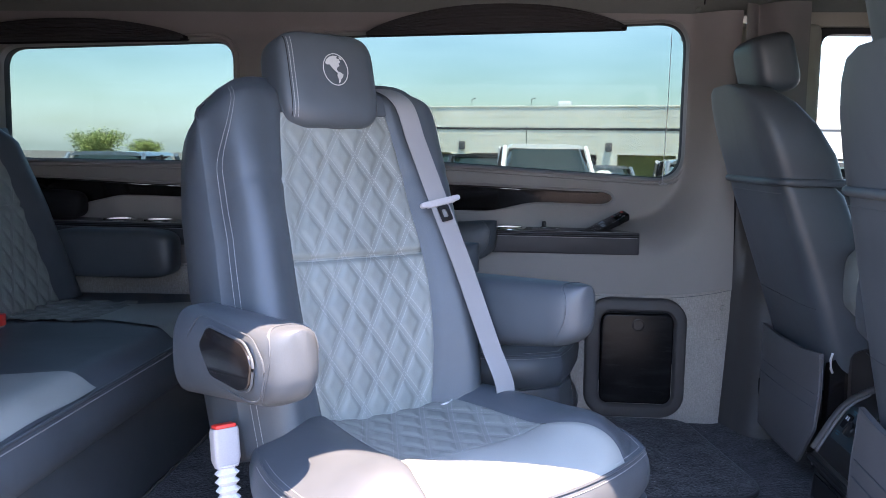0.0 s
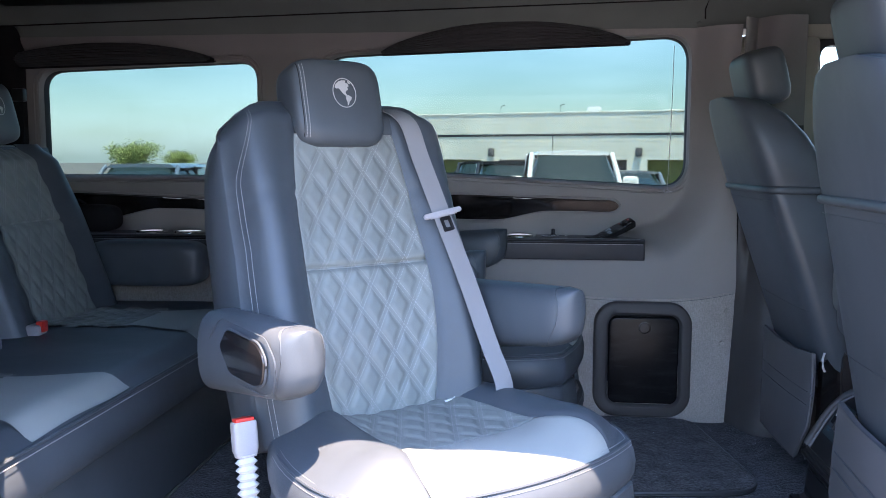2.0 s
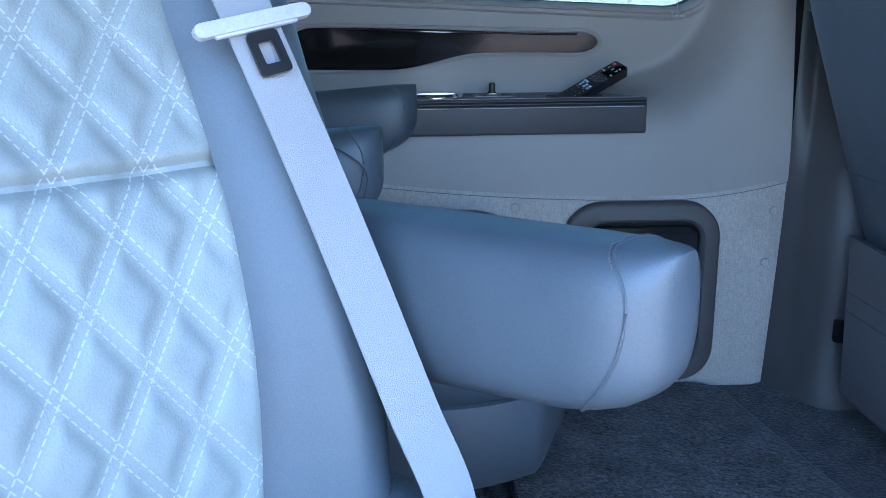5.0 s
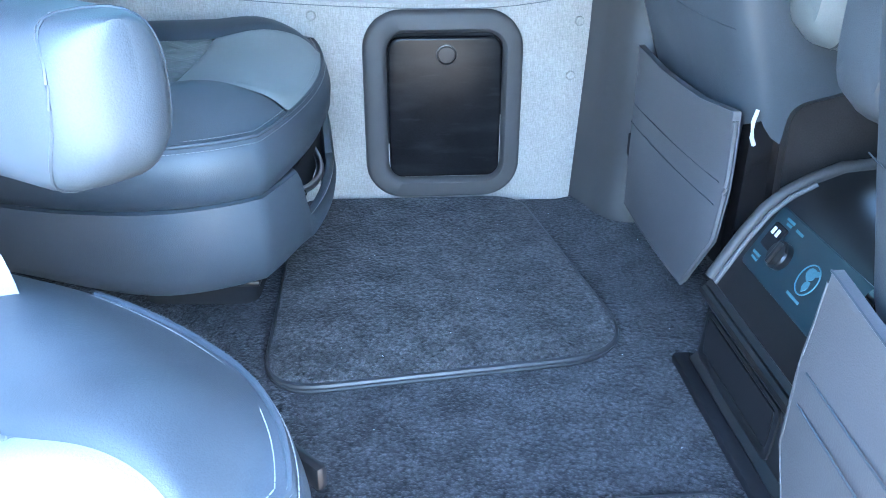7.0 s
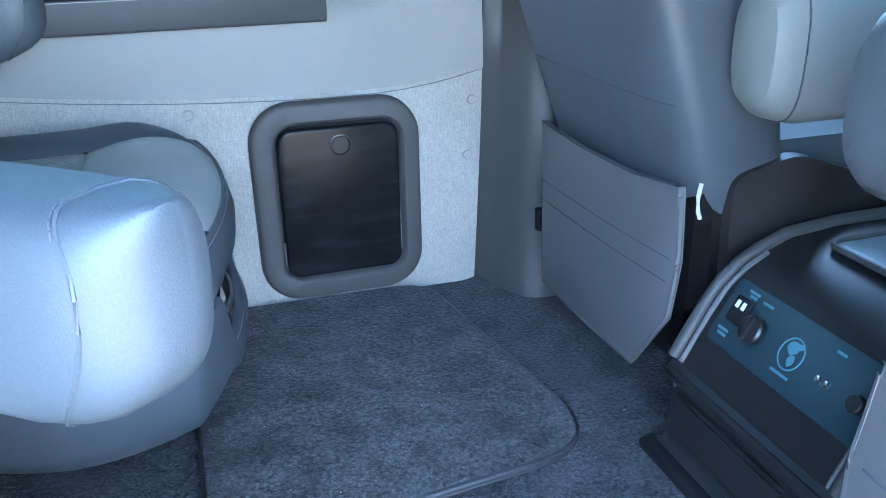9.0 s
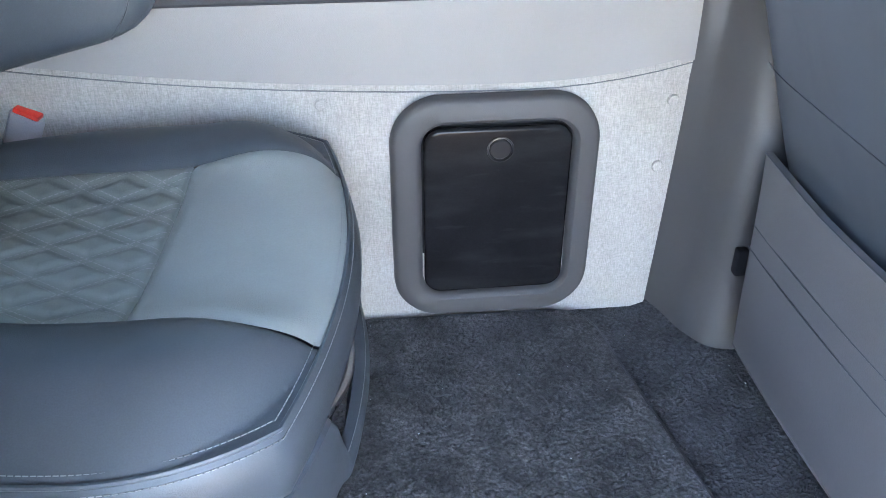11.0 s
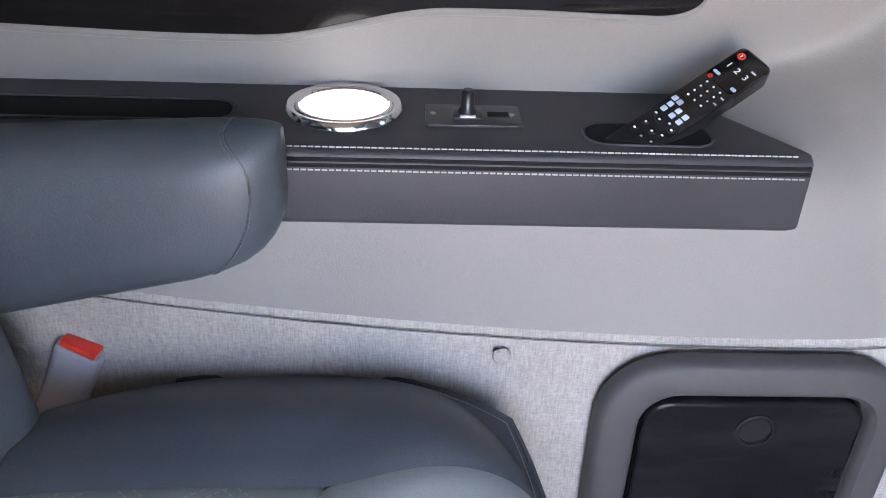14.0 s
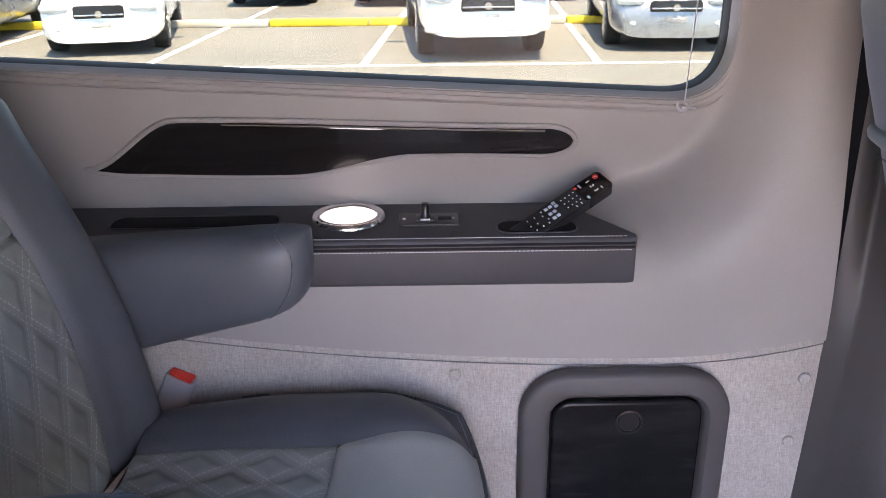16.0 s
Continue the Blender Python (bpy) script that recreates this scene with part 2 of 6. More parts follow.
M_SILL = mat("sill_plastic", (0.028, 0.025, 0.024), 0.36, spec=0.3, var=0.35, scale=12, bump=0.3)
M_JAMB = mat("dusty_jamb", (0.024, 0.021, 0.019), 0.7, spec=0.3, var=0.3, scale=9, bump=0.4)
M_SHADE = mat("valance_cloth", (0.040, 0.040, 0.042), 0.9, bump=0.6)
M_TEAL = mat("console_panel", (0.018, 0.036, 0.046), 0.3)
M_PRINT = mat("print_pale_blue", (0.09, 0.19, 0.23), 0.6)
M_WHITEP = mat("print_white", (0.75, 0.76, 0.78), 0.6)
M_KEY = mat("key_print", (0.42, 0.50, 0.62), 0.6)
M_LAMP = mat("cup_lamp", (0.9, 0.9, 0.88), 0.5)
M_LAMP.node_tree.nodes["Principled BSDF"].inputs["Emission Color"].default_value = (1.0, 0.97, 0.9, 1)
M_LAMP.node_tree.nodes["Principled BSDF"].inputs["Emission Strength"].default_value = 0.06


# ---- building helpers ----
def part(name, bm, material, parent=None, label="", smooth=True):
    """Links a bmesh as one mesh object under a thing or a part."""
    me = bpy.data.meshes.new(name)
    bmesh.ops.recalc_face_normals(bm, faces=bm.faces)
    bm.to_mesh(me)
    bm.free()
    me.materials.append(material)
    if smooth:
        me.polygons.foreach_set("use_smooth", [True] * len(me.polygons))
        me.set_sharp_from_angle(angle=radians(38))
    ob = new(name, me)
    if parent is not None:
        ob.parent = parent
    if label:
        ob["label"] = label
    return ob


def thing(name, label, category, m=None, group="", kind=""):
    e = new(name)
    e.empty_display_size = 0.1
    if m is not None:
        e.matrix_world = m
    return tagged(e, label, category, group, kind)


def smooth01(x):
    x = max(0.0, min(1.0, x))
    return x * x * (3 - 2 * x)


def grid(nu, nv, fn, bm=None, wrap=False, uvs=None):
    """A sheet of (nu x nv) quads; fn(i/nu, j/nv) gives a place."""
    bm = bm or bmesh.new()
    vs = [[bm.verts.new(fn(i / nu, j / nv)) for j in range(nv + 1)] for i in range(nu if wrap else nu + 1)]
    layer = bm.loops.layers.uv.verify() if uvs else None
    for i in range(nu):
        for j in range(nv):
            i2 = (i + 1) % nu if wrap else i + 1
            f = bm.faces.new((vs[i][j], vs[i2][j], vs[i2][j + 1], vs[i][j + 1]))
            if uvs:
                for lp, (a, b) in zip(f.loops, ((i, j), (i + 1, j), (i + 1, j + 1), (i, j + 1))):
                    lp[layer].uv = uvs(a / nu, b / nv)
    return bm


def loft(rings, bm=None, caps=True):
    """Joins rings of equally many points; closes both ends, or the last alone (caps="end")."""
    bm = bm or bmesh.new()
    vs = [[bm.verts.new(p) for p in r] for r in rings]
    n = len(rings[0])
    for a, b in zip(vs, vs[1:]):
        for i in range(n):
            bm.faces.new((a[i], a[(i + 1) % n], b[(i + 1) % n], b[i]))
    if caps is True:
        bm.faces.new(vs[0][::-1])
    if caps:
        bm.faces.new(vs[-1])
    return bm


def box(sx, sy, sz, at=(0, 0, 0), bev=0.004, seg=2, bm=None, turn=None):
    new_bm = bmesh.new()
    bmesh.ops.create_cube(new_bm, size=1.0)
    bmesh.ops.scale(new_bm, vec=(sx, sy, sz), verts=new_bm.verts)
    if bev:
        bmesh.ops.bevel(new_bm, geom=list(new_bm.edges), offset=bev, segments=seg, profile=0.5, affect="EDGES")
    if turn is not None:
        bmesh.ops.transform(new_bm, matrix=turn, verts=new_bm.verts)
    bmesh.ops.translate(new_bm, vec=at, verts=new_bm.verts)
    if bm is None:
        return new_bm
    me = bpy.data.meshes.new("tmp")
    new_bm.to_mesh(me)
    new_bm.free()
    bm.from_mesh(me)
    bpy.data.meshes.remove(me)
    return bm


def tube(points, r, seg=8, bm=None, closed=False):
    """A round bar along points; r: a radius or one for each point."""
    bm = bm or bmesh.new()
    pts = [Vector(p) for p in points]
    n = len(pts)
    rings = []
    for i, p in enumerate(pts):
        a = pts[(i - 1) % n] if closed or i else p
        b = pts[(i + 1) % n] if closed or i < n - 1 else p
        d = (b - a).normalized()
        side = d.cross(Vector((0, 0, 1)))
        if side.length < 0.05:
            side = d.cross(Vector((1, 0, 0)))
        side.normalize()
        up = side.cross(d)
        rad = r[i] if isinstance(r, (list, tuple)) else r
        rings.append([p + (side * math.cos(a2) + up * math.sin(a2)) * rad for a2 in (2 * math.pi * q / seg for q in range(seg))])
    if closed:
        rings.append(rings[0])
        vs = [[bm.verts.new(q) for q in ring] for ring in rings[:-1]]
        for i in range(n):
            a, b = vs[i], vs[(i + 1) % n]
            for q in range(seg):
                bm.faces.new((a[q], a[(q + 1) % seg], b[(q + 1) % seg], b[q]))
        return bm
    return loft(rings, bm)


def walk_line(points, step):
    """Places every step metres along a polyline, with the direction there."""
    out, carry = [], 0.0
    for a, b in zip(points, points[1:]):
        a, b = Vector(a), Vector(b)
        length = (b - a).length
        if length < 1e-6:
            continue
        d = (b - a) / length
        s = carry
        while s < length:
            out.append((a + d * s, d))
            s += step
        carry = s - length
    return out


def stitches(points, parent, step=0.0066, length=0.0050, r=0.00042, material=None):
    """A row of single thread stitches along a seam, in one mesh."""
    bm = bmesh.new()
    for p, d in walk_line(points, step):
        side = d.cross(Vector((0, 0, 1)))
        side = side.normalized() if side.length > 0.05 else Vector((1, 0, 0))
        up = side.cross(d)
        q = [p + d * e * length * 0.5 + side * a * r + up * b * r for e in (-1, 1) for a, b in ((-1, -1), (1, -1), (1, 1), (-1, 1))]
        v = [bm.verts.new(x) for x in q]
        for f in ((0, 1, 2, 3), (7, 6, 5, 4), (0, 4, 5, 1), (1, 5, 6, 2), (2, 6, 7, 3), (3, 7, 4, 0)):
            bm.faces.new([v[i] for i in f])
    return part("stitching", bm, material or M_STITCH, parent, smooth=False)


def rrect(w, h, r, n=8, cx=0.0, cy=0.0):
    """A rounded rectangle's outline, counterclockwise."""
    out = []
    for sx, sy, a0 in ((1, 1, 0), (-1, 1, 90), (-1, -1, 180), (1, -1, 270)):
        for i in range(n + 1):
            a = radians(a0 + 90 * i / n)
            out.append((cx + sx * (w / 2 - r) + r * math.cos(a), cy + sy * (h / 2 - r) + r * math.sin(a)))
    return out


def rounded(points, radii, n=6):
    """A polygon's outline with its corners rounded."""
    out = []
    m = len(points)
    for i in range(m):
        p, a, b = Vector(points[i]), Vector(points[i - 1]), Vector(points[(i + 1) % m])
        r = radii[i] if isinstance(radii, (list, tuple)) else radii
        u, v = p + (a - p).normalized() * r, p + (b - p).normalized() * r
        for k in range(n + 1):
            t = k / n
            q = u * (1 - t) ** 2 + p * 2 * t * (1 - t) + v * t * t
            out.append((q.x, q.y))
    return out


def slab(outline, place, thick, bev=0.0, bm=None):
    """A plate with that outline; place(a, b, c) lays outline and depth c into space. Rounded front edge."""
    cx, cy = sum(p[0] for p in outline) / len(outline), sum(p[1] for p in outline) / len(outline)
    size = max(max(abs(p[0] - cx), abs(p[1] - cy)) for p in outline)
    rings = [[place(a, b, 0) for a, b in outline]]
    steps = 4 if bev else 0
    rings.append([place(a, b, thick - bev) for a, b in outline])
    for i in range(1, steps + 1):
        ang = math.pi / 2 * i / steps
        k = bev * (1 - math.cos(ang)) / size
        rings.append([place(a + (cx - a) * k, b + (cy - b) * k, thick - bev + bev * math.sin(ang)) for a, b in outline])
    return loft(rings, bm)


def frame_ring(outer, inner, place, profile, bm=None):
    """A frame between two outlines of equal count; profile: (share from outer to inner, height)."""
    bm = bm or bmesh.new()
    rings = [[place(o[0] + (i[0] - o[0]) * s, o[1] + (i[1] - o[1]) * s, hgt) for o, i in zip(outer, inner)] for s, hgt in profile]
    return loft(rings, bm, caps=False)


def blob(a, b, c, e1=0.5, e2=0.5, nu=28, nv=16, bm=None, at=(0, 0, 0), turn=None):
    """A superellipsoid of half sizes a, b, c."""
    def pw(x, e):
        return math.copysign(abs(x) ** e, x)
    bm = bm or bmesh.new()
    t = turn or Matrix()
    rings = []
    for j in range(1, nv):
        ph = -math.pi / 2 + math.pi * j / nv
        rings.append([Vector(at) + (t @ Vector((a * pw(math.cos(ph), e1) * pw(math.cos(th), e2), b * pw(math.cos(ph), e1) * pw(math.sin(th), e2), c * pw(math.sin(ph), e1)))).to_3d()
                      for th in (2 * math.pi * i / nu for i in range(nu))])
    return loft(rings, bm)


def disc(r, h, at=(0, 0, 0), seg=24, bm=None, turn=None, bev=0.0):
    t = turn or Matrix()
    rings = []
    for rad, z in ((r, 0), (r, h - bev), (r - bev, h)) if bev else ((r, 0), (r, h)):
        rings.append([Vector(at) + (t @ Vector((rad * math.cos(2 * math.pi * i / seg), rad * math.sin(2 * math.pi * i / seg), z))).to_3d() for i in range(seg)])
    return loft(rings, bm)


# ---- the van: floor, walls, ceiling ----
def prism_x(profile, x0, x1, bm=None):
    """A solid with a (y, z) outline between two x."""
    return loft([[(x0, y, z) for y, z in profile], [(x1, y, z) for y, z in profile]], bm)


def build_floor():
    outline = [(-3.1, 0.09), (-0.88, 0.09), (-0.84, 0.235), (0.42, 0.235), (0.42, 0.09), (1.9, 0.09), (1.9, 2.3), (-3.1, 2.3)]
    bm = loft([[(x, y, -0.04) for x, y in outline], [(x, y, 0.0) for x, y in outline]])
    part_ob = part("floor", bm, M_CARPET, smooth=False)
    tagged(part_ob, "dark blue-grey cut-pile carpet of the van floor", "carpet", kind="structure")
    step = thing("door_step", "dark grey moulded plastic step with metal edge in the side doorway", "door step", kind="structure")
    part("tread", box(1.26, 0.30, 0.03, (-0.21, 0.085, -0.27), 0.008), M_SILL, step)
    part("riser", box(1.26, 0.02, 0.21, (-0.21, 0.222, -0.145), 0.004), M_SILL, step)
    part("edge_strip", box(1.24, 0.075, 0.012, (-0.21, 0.232, 0.004), 0.004), M_SILL, step)
    part("metal_lip", tube([(-0.70, 0.192, 0.004), (0.38, 0.192, 0.004)], 0.006, 6), M_SILL, step, "worn rounded lip")
    for x in (-0.846, 0.424):
        part("end_cheek", box(0.03, 0.16, 0.24, (x, 0.15, -0.125), 0.006), M_SILL, step)
    part("ribbing", grid(1, 40, lambda u, v: (-0.8 + 1.2 * u, -0.05 + 0.26 * v, -0.254 + 0.003 * math.sin(v * 100))), M_SILL, step)


build_floor()

SEAM = lambda x: 0.453 + (0.48 * (x - 0.05) ** 2 if x > 0.05 else min(0.097 * (x - 0.05) ** 2, 0.075))
LEDGE = 0.668


RUN_OUT = [Vector(p) for p in ((-4.0, LEDGE), (-0.09, LEDGE), (-0.045, 0.680), (0.0, 0.699), (0.045, 0.713), (0.085, 0.737), (0.118, 0.770), (0.143, 0.806), (0.160, 0.845), (0.171, 0.90), (0.176, 1.0), (0.178, 1.6))]


def inside(x, z):
    """Metres from the line at which the window recess runs out; positive in the recess."""
    p, best, sign = Vector((x, z)), 9.0, 1.0
    for a, b in zip(RUN_OUT, RUN_OUT[1:]):
        d = b - a
        t = max(0.0, min(1.0, (p - a).dot(d) / d.length_squared))
        off = p - (a + d * t)
        if off.length < best - 1e-9:
            best, sign = off.length, 1.0 if d.x * off.y - d.y * off.x >= 0 else -1.0
    return best * sign


def wall_y(x, z):
    proud = 2.028 + 0.05 * smooth01((z - 0.5) / 0.5)
    rec = 2.190 - 0.023 * smooth01((z - 0.70) / 0.16)
    width = 0.014 + 0.126 * smooth01((x + 0.09) / 0.20)
    q = max(0.0, min(1.0, -inside(x, z) / width))
    p = 1 - (1 - q) ** 2
    if z > 1.38:
        rec -= 0.03 * smooth01((z - 1.38) / 0.06)
        proud -= 0.02 * smooth01((z - 1.38) / 0.06)
    return rec + (proud - rec) * p


def build_wall():
    xs = [-3.1 + 0.07 * i for i in range(32)] + [-0.86 + 0.03 * i for i in range(24)] + [-0.14 + 0.0085 * i for i in range(56)]
    xs = [x for x in xs if x < 0.322] + [0.326, 0.331]
    zs = [0.44] + [0.535 + 0.021 * i for i in range(6)] + [0.66, 0.664, 0.668, 0.672, 0.676, 0.68, 0.69] + [0.70 + 0.008 * i for i in range(50)] + [1.10 + 0.02 * i for i in range(18)]
    depth = np.array([[wall_y(x, z) for z in zs] for x in xs])
    soft = np.array([[smooth01((x + 0.05) / 0.06) * smooth01((z - 0.675) / 0.03) for z in zs] for x in xs])
    for _ in range(3):
        near = np.pad(depth, 1, mode="edge")
        mean = (near[2:, 1:-1] + near[:-2, 1:-1] + near[1:-1, 2:] + near[1:-1, :-2]) / 4
        depth = depth + (mean - depth) * soft
    bm = bmesh.new()
    front = [[bm.verts.new((x, depth[i][j] + (0.02 if i == len(xs) - 1 else 0), z if j else SEAM(x) - 0.01)) for j, z in enumerate(zs)] for i, x in enumerate(xs)]
    back = [[bm.verts.new((x, 2.236, z if j else SEAM(x) - 0.01)) for j, z in enumerate(zs)] for i, x in enumerate(xs)]
    nx, nz = len(xs), len(zs)
    for i in range(nx - 1):
        for j in range(nz - 1):
            bm.faces.new((front[i][j], front[i + 1][j], front[i + 1][j + 1], front[i][j + 1]))
            bm.faces.new((back[i][j], back[i][j + 1], back[i + 1][j + 1], back[i + 1][j]))
        bm.faces.new((front[i][0], back[i][0], back[i + 1][0], front[i + 1][0]))
        bm.faces.new((front[i][-1], front[i + 1][-1], back[i + 1][-1], back[i][-1]))
    for j in range(nz - 1):
        bm.faces.new((front[0][j], front[0][j + 1], back[0][j + 1], back[0][j]))
        bm.faces.new((front[-1][j], back[-1][j], back[-1][j + 1], front[-1][j + 1]))
    wall = tagged(part("wall_driver", bm, M_VINYL), "warm grey vinyl wall lining with deep window recess", "van wall", kind="structure")
    cut_bm = bmesh.new()
    for cx, cz, w, h, r in WINDOWS:
        slab(pane_outline(cx, cz, w, h, r, 0.0), lambda a, b, c: (a, 1.9 + c, b), 0.6, bm=cut_bm)
    cut = part("cutter", cut_bm, M_RUBBER)
    mod = wall.modifiers.new("opening", "BOOLEAN")
    mod.operation, mod.object, mod.solver = "DIFFERENCE", cut, "EXACT"
    bpy.context.view_layer.update()
    dg = bpy.context.evaluated_depsgraph_get()
    dg.update()
    me = bpy.data.meshes.new_from_object(wall.evaluated_get(dg))
    wall.modifiers.clear()
    wall.data = me
    me.polygons.foreach_set("use_smooth", [True] * len(me.polygons))
    me.set_sharp_from_angle(angle=radians(35))
    for ob in [o for o in bpy.data.objects if o.name.startswith("cutter")]:
        bpy.data.objects.remove(ob)


WINDOWS = [(-0.535, 1.137, 1.41, 0.520, 0.085), (-1.945, 1.110, 0.91, 0.445, 0.07)]


def pane_outline(cx, cz, w, h, r, grow):
    """Rounded opening that grows taller to the front of the van."""
    a, b = w / 2 + grow, h / 2 + grow
    low, top = (-0.056, 0.046) if w > 1 else (0.0, 0.035)
    pts = [(cx + sx * a, cz + (b if sz > 0 else -b) + (top if sz > 0 else low) * (sx * a + (-0.08 if sz > 0 else -0.20) if w > 1 else sx * a)) for sx, sz in ((-1, -1), (1, -1), (1, 1), (-1, 1))]
    return rounded(pts, r * 1.25 + grow, 10)


build_wall()
for n, (cx, cz, w, h, r) in enumerate(WINDOWS):
    win = thing("window_%d" % (n + 1), "tinted fixed van window in a black rubber seal", "window", kind="structure")
    seal = frame_ring(pane_outline(cx, cz, w, h, r, 0.025), pane_outline(cx, cz, w, h, r, -0.006), lambda a, b, c: (a, 2.172 - c, b),
                      ((0, -0.02), (0.0, 0.003), (0.15, 0.008), (0.30, 0.004), (0.42, 0.003), (0.55, 0.010), (0.72, 0.008), (0.85, -0.002), (1.0, -0.012), (1.0, -0.05)))
    part("window_frame", seal, M_VINYL, win, "grey moulded window surround with ridges")
    part("rubber_seal", frame_ring(pane_outline(cx, cz, w, h, r, -0.002), pane_outline(cx, cz, w, h, r, -0.009), lambda a, b, c: (a, 2.20 - c, b), ((0, -0.03), (0, 0.0), (0.5, 0.006), (1, 0.0), (1, -0.03))), M_RUBBER, win)
    g = part("pane", slab(pane_outline(cx, cz, w, h, r, -0.002), lambda a, b, c: (a, 2.222 + c, b), 0.004), M_TINT, win, "tinted glass pane", smooth=False)
    g.visible_shadow = False


def build_lower_panel():
    """The woven fabric panel below the seam, with the locker hole left to the locker."""
    bm = bmesh.new()
    n = 60
    x1 = lambda z: 0.299 + 0.03 * z / 0.49
    def place(u, v):
        top = SEAM(-3.1 + 3.43 * u) + 0.012
        z = 0.0 + top * v
        x = -3.1 + (x1(z) + 3.1) * u
        puff = 0.004 * math.sin(math.pi * v) * (0.6 + 0.4 * math.sin(x * 9))
        edge = 0.012 * (1 - smooth01((1 - v) / 0.03)) + 0.012 * (1 - smooth01((1 - u) / 0.006))
        return (x, 2.004 + 0.022 * v - puff + edge, z)
    grid(110, 26, place, bm)
    grid(110, 26, lambda u, v: (place(u, v)[0], 2.31, place(u, v)[2]), bm)
    bmesh.ops.remove_doubles(bm, verts=bm.verts, dist=1e-6)
    bnd = [e for e in bm.edges if e.is_boundary]
    bmesh.ops.bridge_loops(bm, edges=bnd)
    p = tagged(part("wall_panel_lower", bm, M_FABRIC), "pale grey woven fabric lower wall panel", "wall panel", kind="structure")
    for x, z in ((-0.286, 0.432), (0.296, 0.415), (0.283, 0.296), (-0.80, 0.43)):
        y = 1.998 + 0.022 * z / 0.47
        part("fastener", disc(0.0105, 0.004, (x, y, z), 18, turn=pose(0, 0, 0, 90), bev=0.002), M_FABRIC, p, "round cloth-covered fastener")
    # thin darker tube draws the shade of the crease where vinyl overlaps fabric
    part("seam_line", tube([(-3.0 + 3.32 * k / 60, 2.0205, SEAM(-3.0 + 3.32 * k / 60) - 0.010) for k in range(61)], 0.0010, 6), M_PLAST, p, "darker line painting the crease shade along the panel edge")


build_lower_panel()


def build_shell():
    prof_out = [(2.32, 1.435), (2.26, 1.56), (2.0, 1.66), (1.2, 1.70), (0.55, 1.67), (0.33, 1.60), (0.25, 1.42)]
    prof_in = [(0.34, 1.42), (0.36, 1.50), (0.58, 1.57), (1.2, 1.60), (1.85, 1.57), (2.03, 1.525), (2.12, 1.470), (2.15, 1.435)]
    bm = prism_x(prof_out + prof_in, -3.1, 2.0)
    tagged(part("ceiling", bm, M_HEAD), "grey cloth headliner curving down to the windows", "headliner", kind="structure")
    # passenger side: rear quarter behind the doorway, header, front pillar
    def side(name, x0, x1, z0, z1, label, material=M_VINYL, deep=0.14):
        ob = part(name, box(x1 - x0, deep, z1 - z0, ((x0 + x1) / 2, 0.08 + deep / 2, (z0 + z1) / 2), 0.012), material)
        return tagged(ob, label, "van wall", kind="structure")
    side("wall_passenger_rear_low", -3.1, -1.335, -0.02, 0.86, "grey vinyl side wall behind the sliding doorway")
    side("wall_passenger_rear_top", -3.1, -1.335, 1.34, 1.5, "grey vinyl band above the rear side window", M_VINYL, 0.30)
    side("wall_passenger_pillar_rear", -1.50, -1.335, 0.86, 1.34, "grey vinyl pillar at the back of the doorway", M_PLAST)
    side("wall_passenger_pillar", 0.44, 0.62, -0.02, 1.5, "grey pillar between side and front door", M_PLAST)
    side("wall_passenger_front_low", 0.62, 1.9, -0.02, 0.86, "grey front passenger door lining", M_PLAST)
    lean_in = lambda x: 0.085 + 0.093 * (x + 1.335)
    header = part("wall_passenger_header", loft([[(x, lean_in(x) + y, z) for y, z in ((0.0, 1.372), (0.012, 1.36), (0.13, 1.36), (0.20, 1.40), (0.20, 1.52), (0.06, 1.52), (0.0, 1.44))] for x in (-1.335, -0.9, -0.45, 0.0, 0.44)]), M_PLAST)
    tagged(header, "grey header above the open sliding doorway", "van wall", kind="structure")
    side("wall_passenger_front_top", 0.62, 1.9, 1.38, 1.5, "grey band above the front door window", M_PLAST, 0.30)
    skin = part("wall_outer_skin", box(1.85, 0.03, 1.6, (-2.285, 0.045, 0.42), 0.01), M_BLUE)
    tagged(skin, "blue painted outer side of the van", "van body", kind="structure")
    seal = part("trim_door_seal", tube([(-1.337, 0.03, -0.3), (-1.337, 0.03, 0.9), (-1.337, 0.03, 1.34), (-1.24, 0.135, 1.37), (0.40, 0.285, 1.37)], 0.014, 8), M_RUBBER)
    tagged(seal, "black rubber seal round the sliding doorway", "door seal", kind="structure")
    jamb = part("trim_jamb", box(0.05, 0.20, 1.66, (-1.345, 0.125, 0.5), 0.012), M_JAMB)
    for y in (0.065, 0.10, 0.14, 0.175):
        part("groove", tube([(-1.3205, y, -0.3), (-1.3205, y, 1.3)], 0.0035, 6), M_RUBBER if y in (0.10, 0.175) else M_JAMB, jamb)
    # body seam; the sunlight on it is put into the white colour
    part("body_seam", tube([(-1.327, 0.224, -0.02), (-1.327, 0.224, 0.34)], 0.004, 6), M_BELLOWS, jamb, "thin body seam with its sunlit look painted in white")
    tagged(jamb, "dark grey plastic jamb strip of the doorway", "door jamb", kind="structure")
    # ends
    tagged(part("wall_rear", box(0.06, 2.3, 1.7, (-3.12, 1.2, 0.8), 0.0), M_PLAST), "dark grey rear end of the van", "van wall", kind="structure")
    tagged(part("wall_firewall", box(0.06, 2.3, 0.95, (1.9, 1.2, 0.45), 0.0), M_MATT), "dark front bulkhead under the windscreen", "van wall", kind="structure")
    screen = part("windscreen", slab(rrect(2.0, 0.62, 0.06, 6, 1.2, 0.0), lambda a, b, c: (1.78 - 0.30 * b / 0.31 + c, a, 1.20 + b), 0.006), M_TINT, smooth=False)
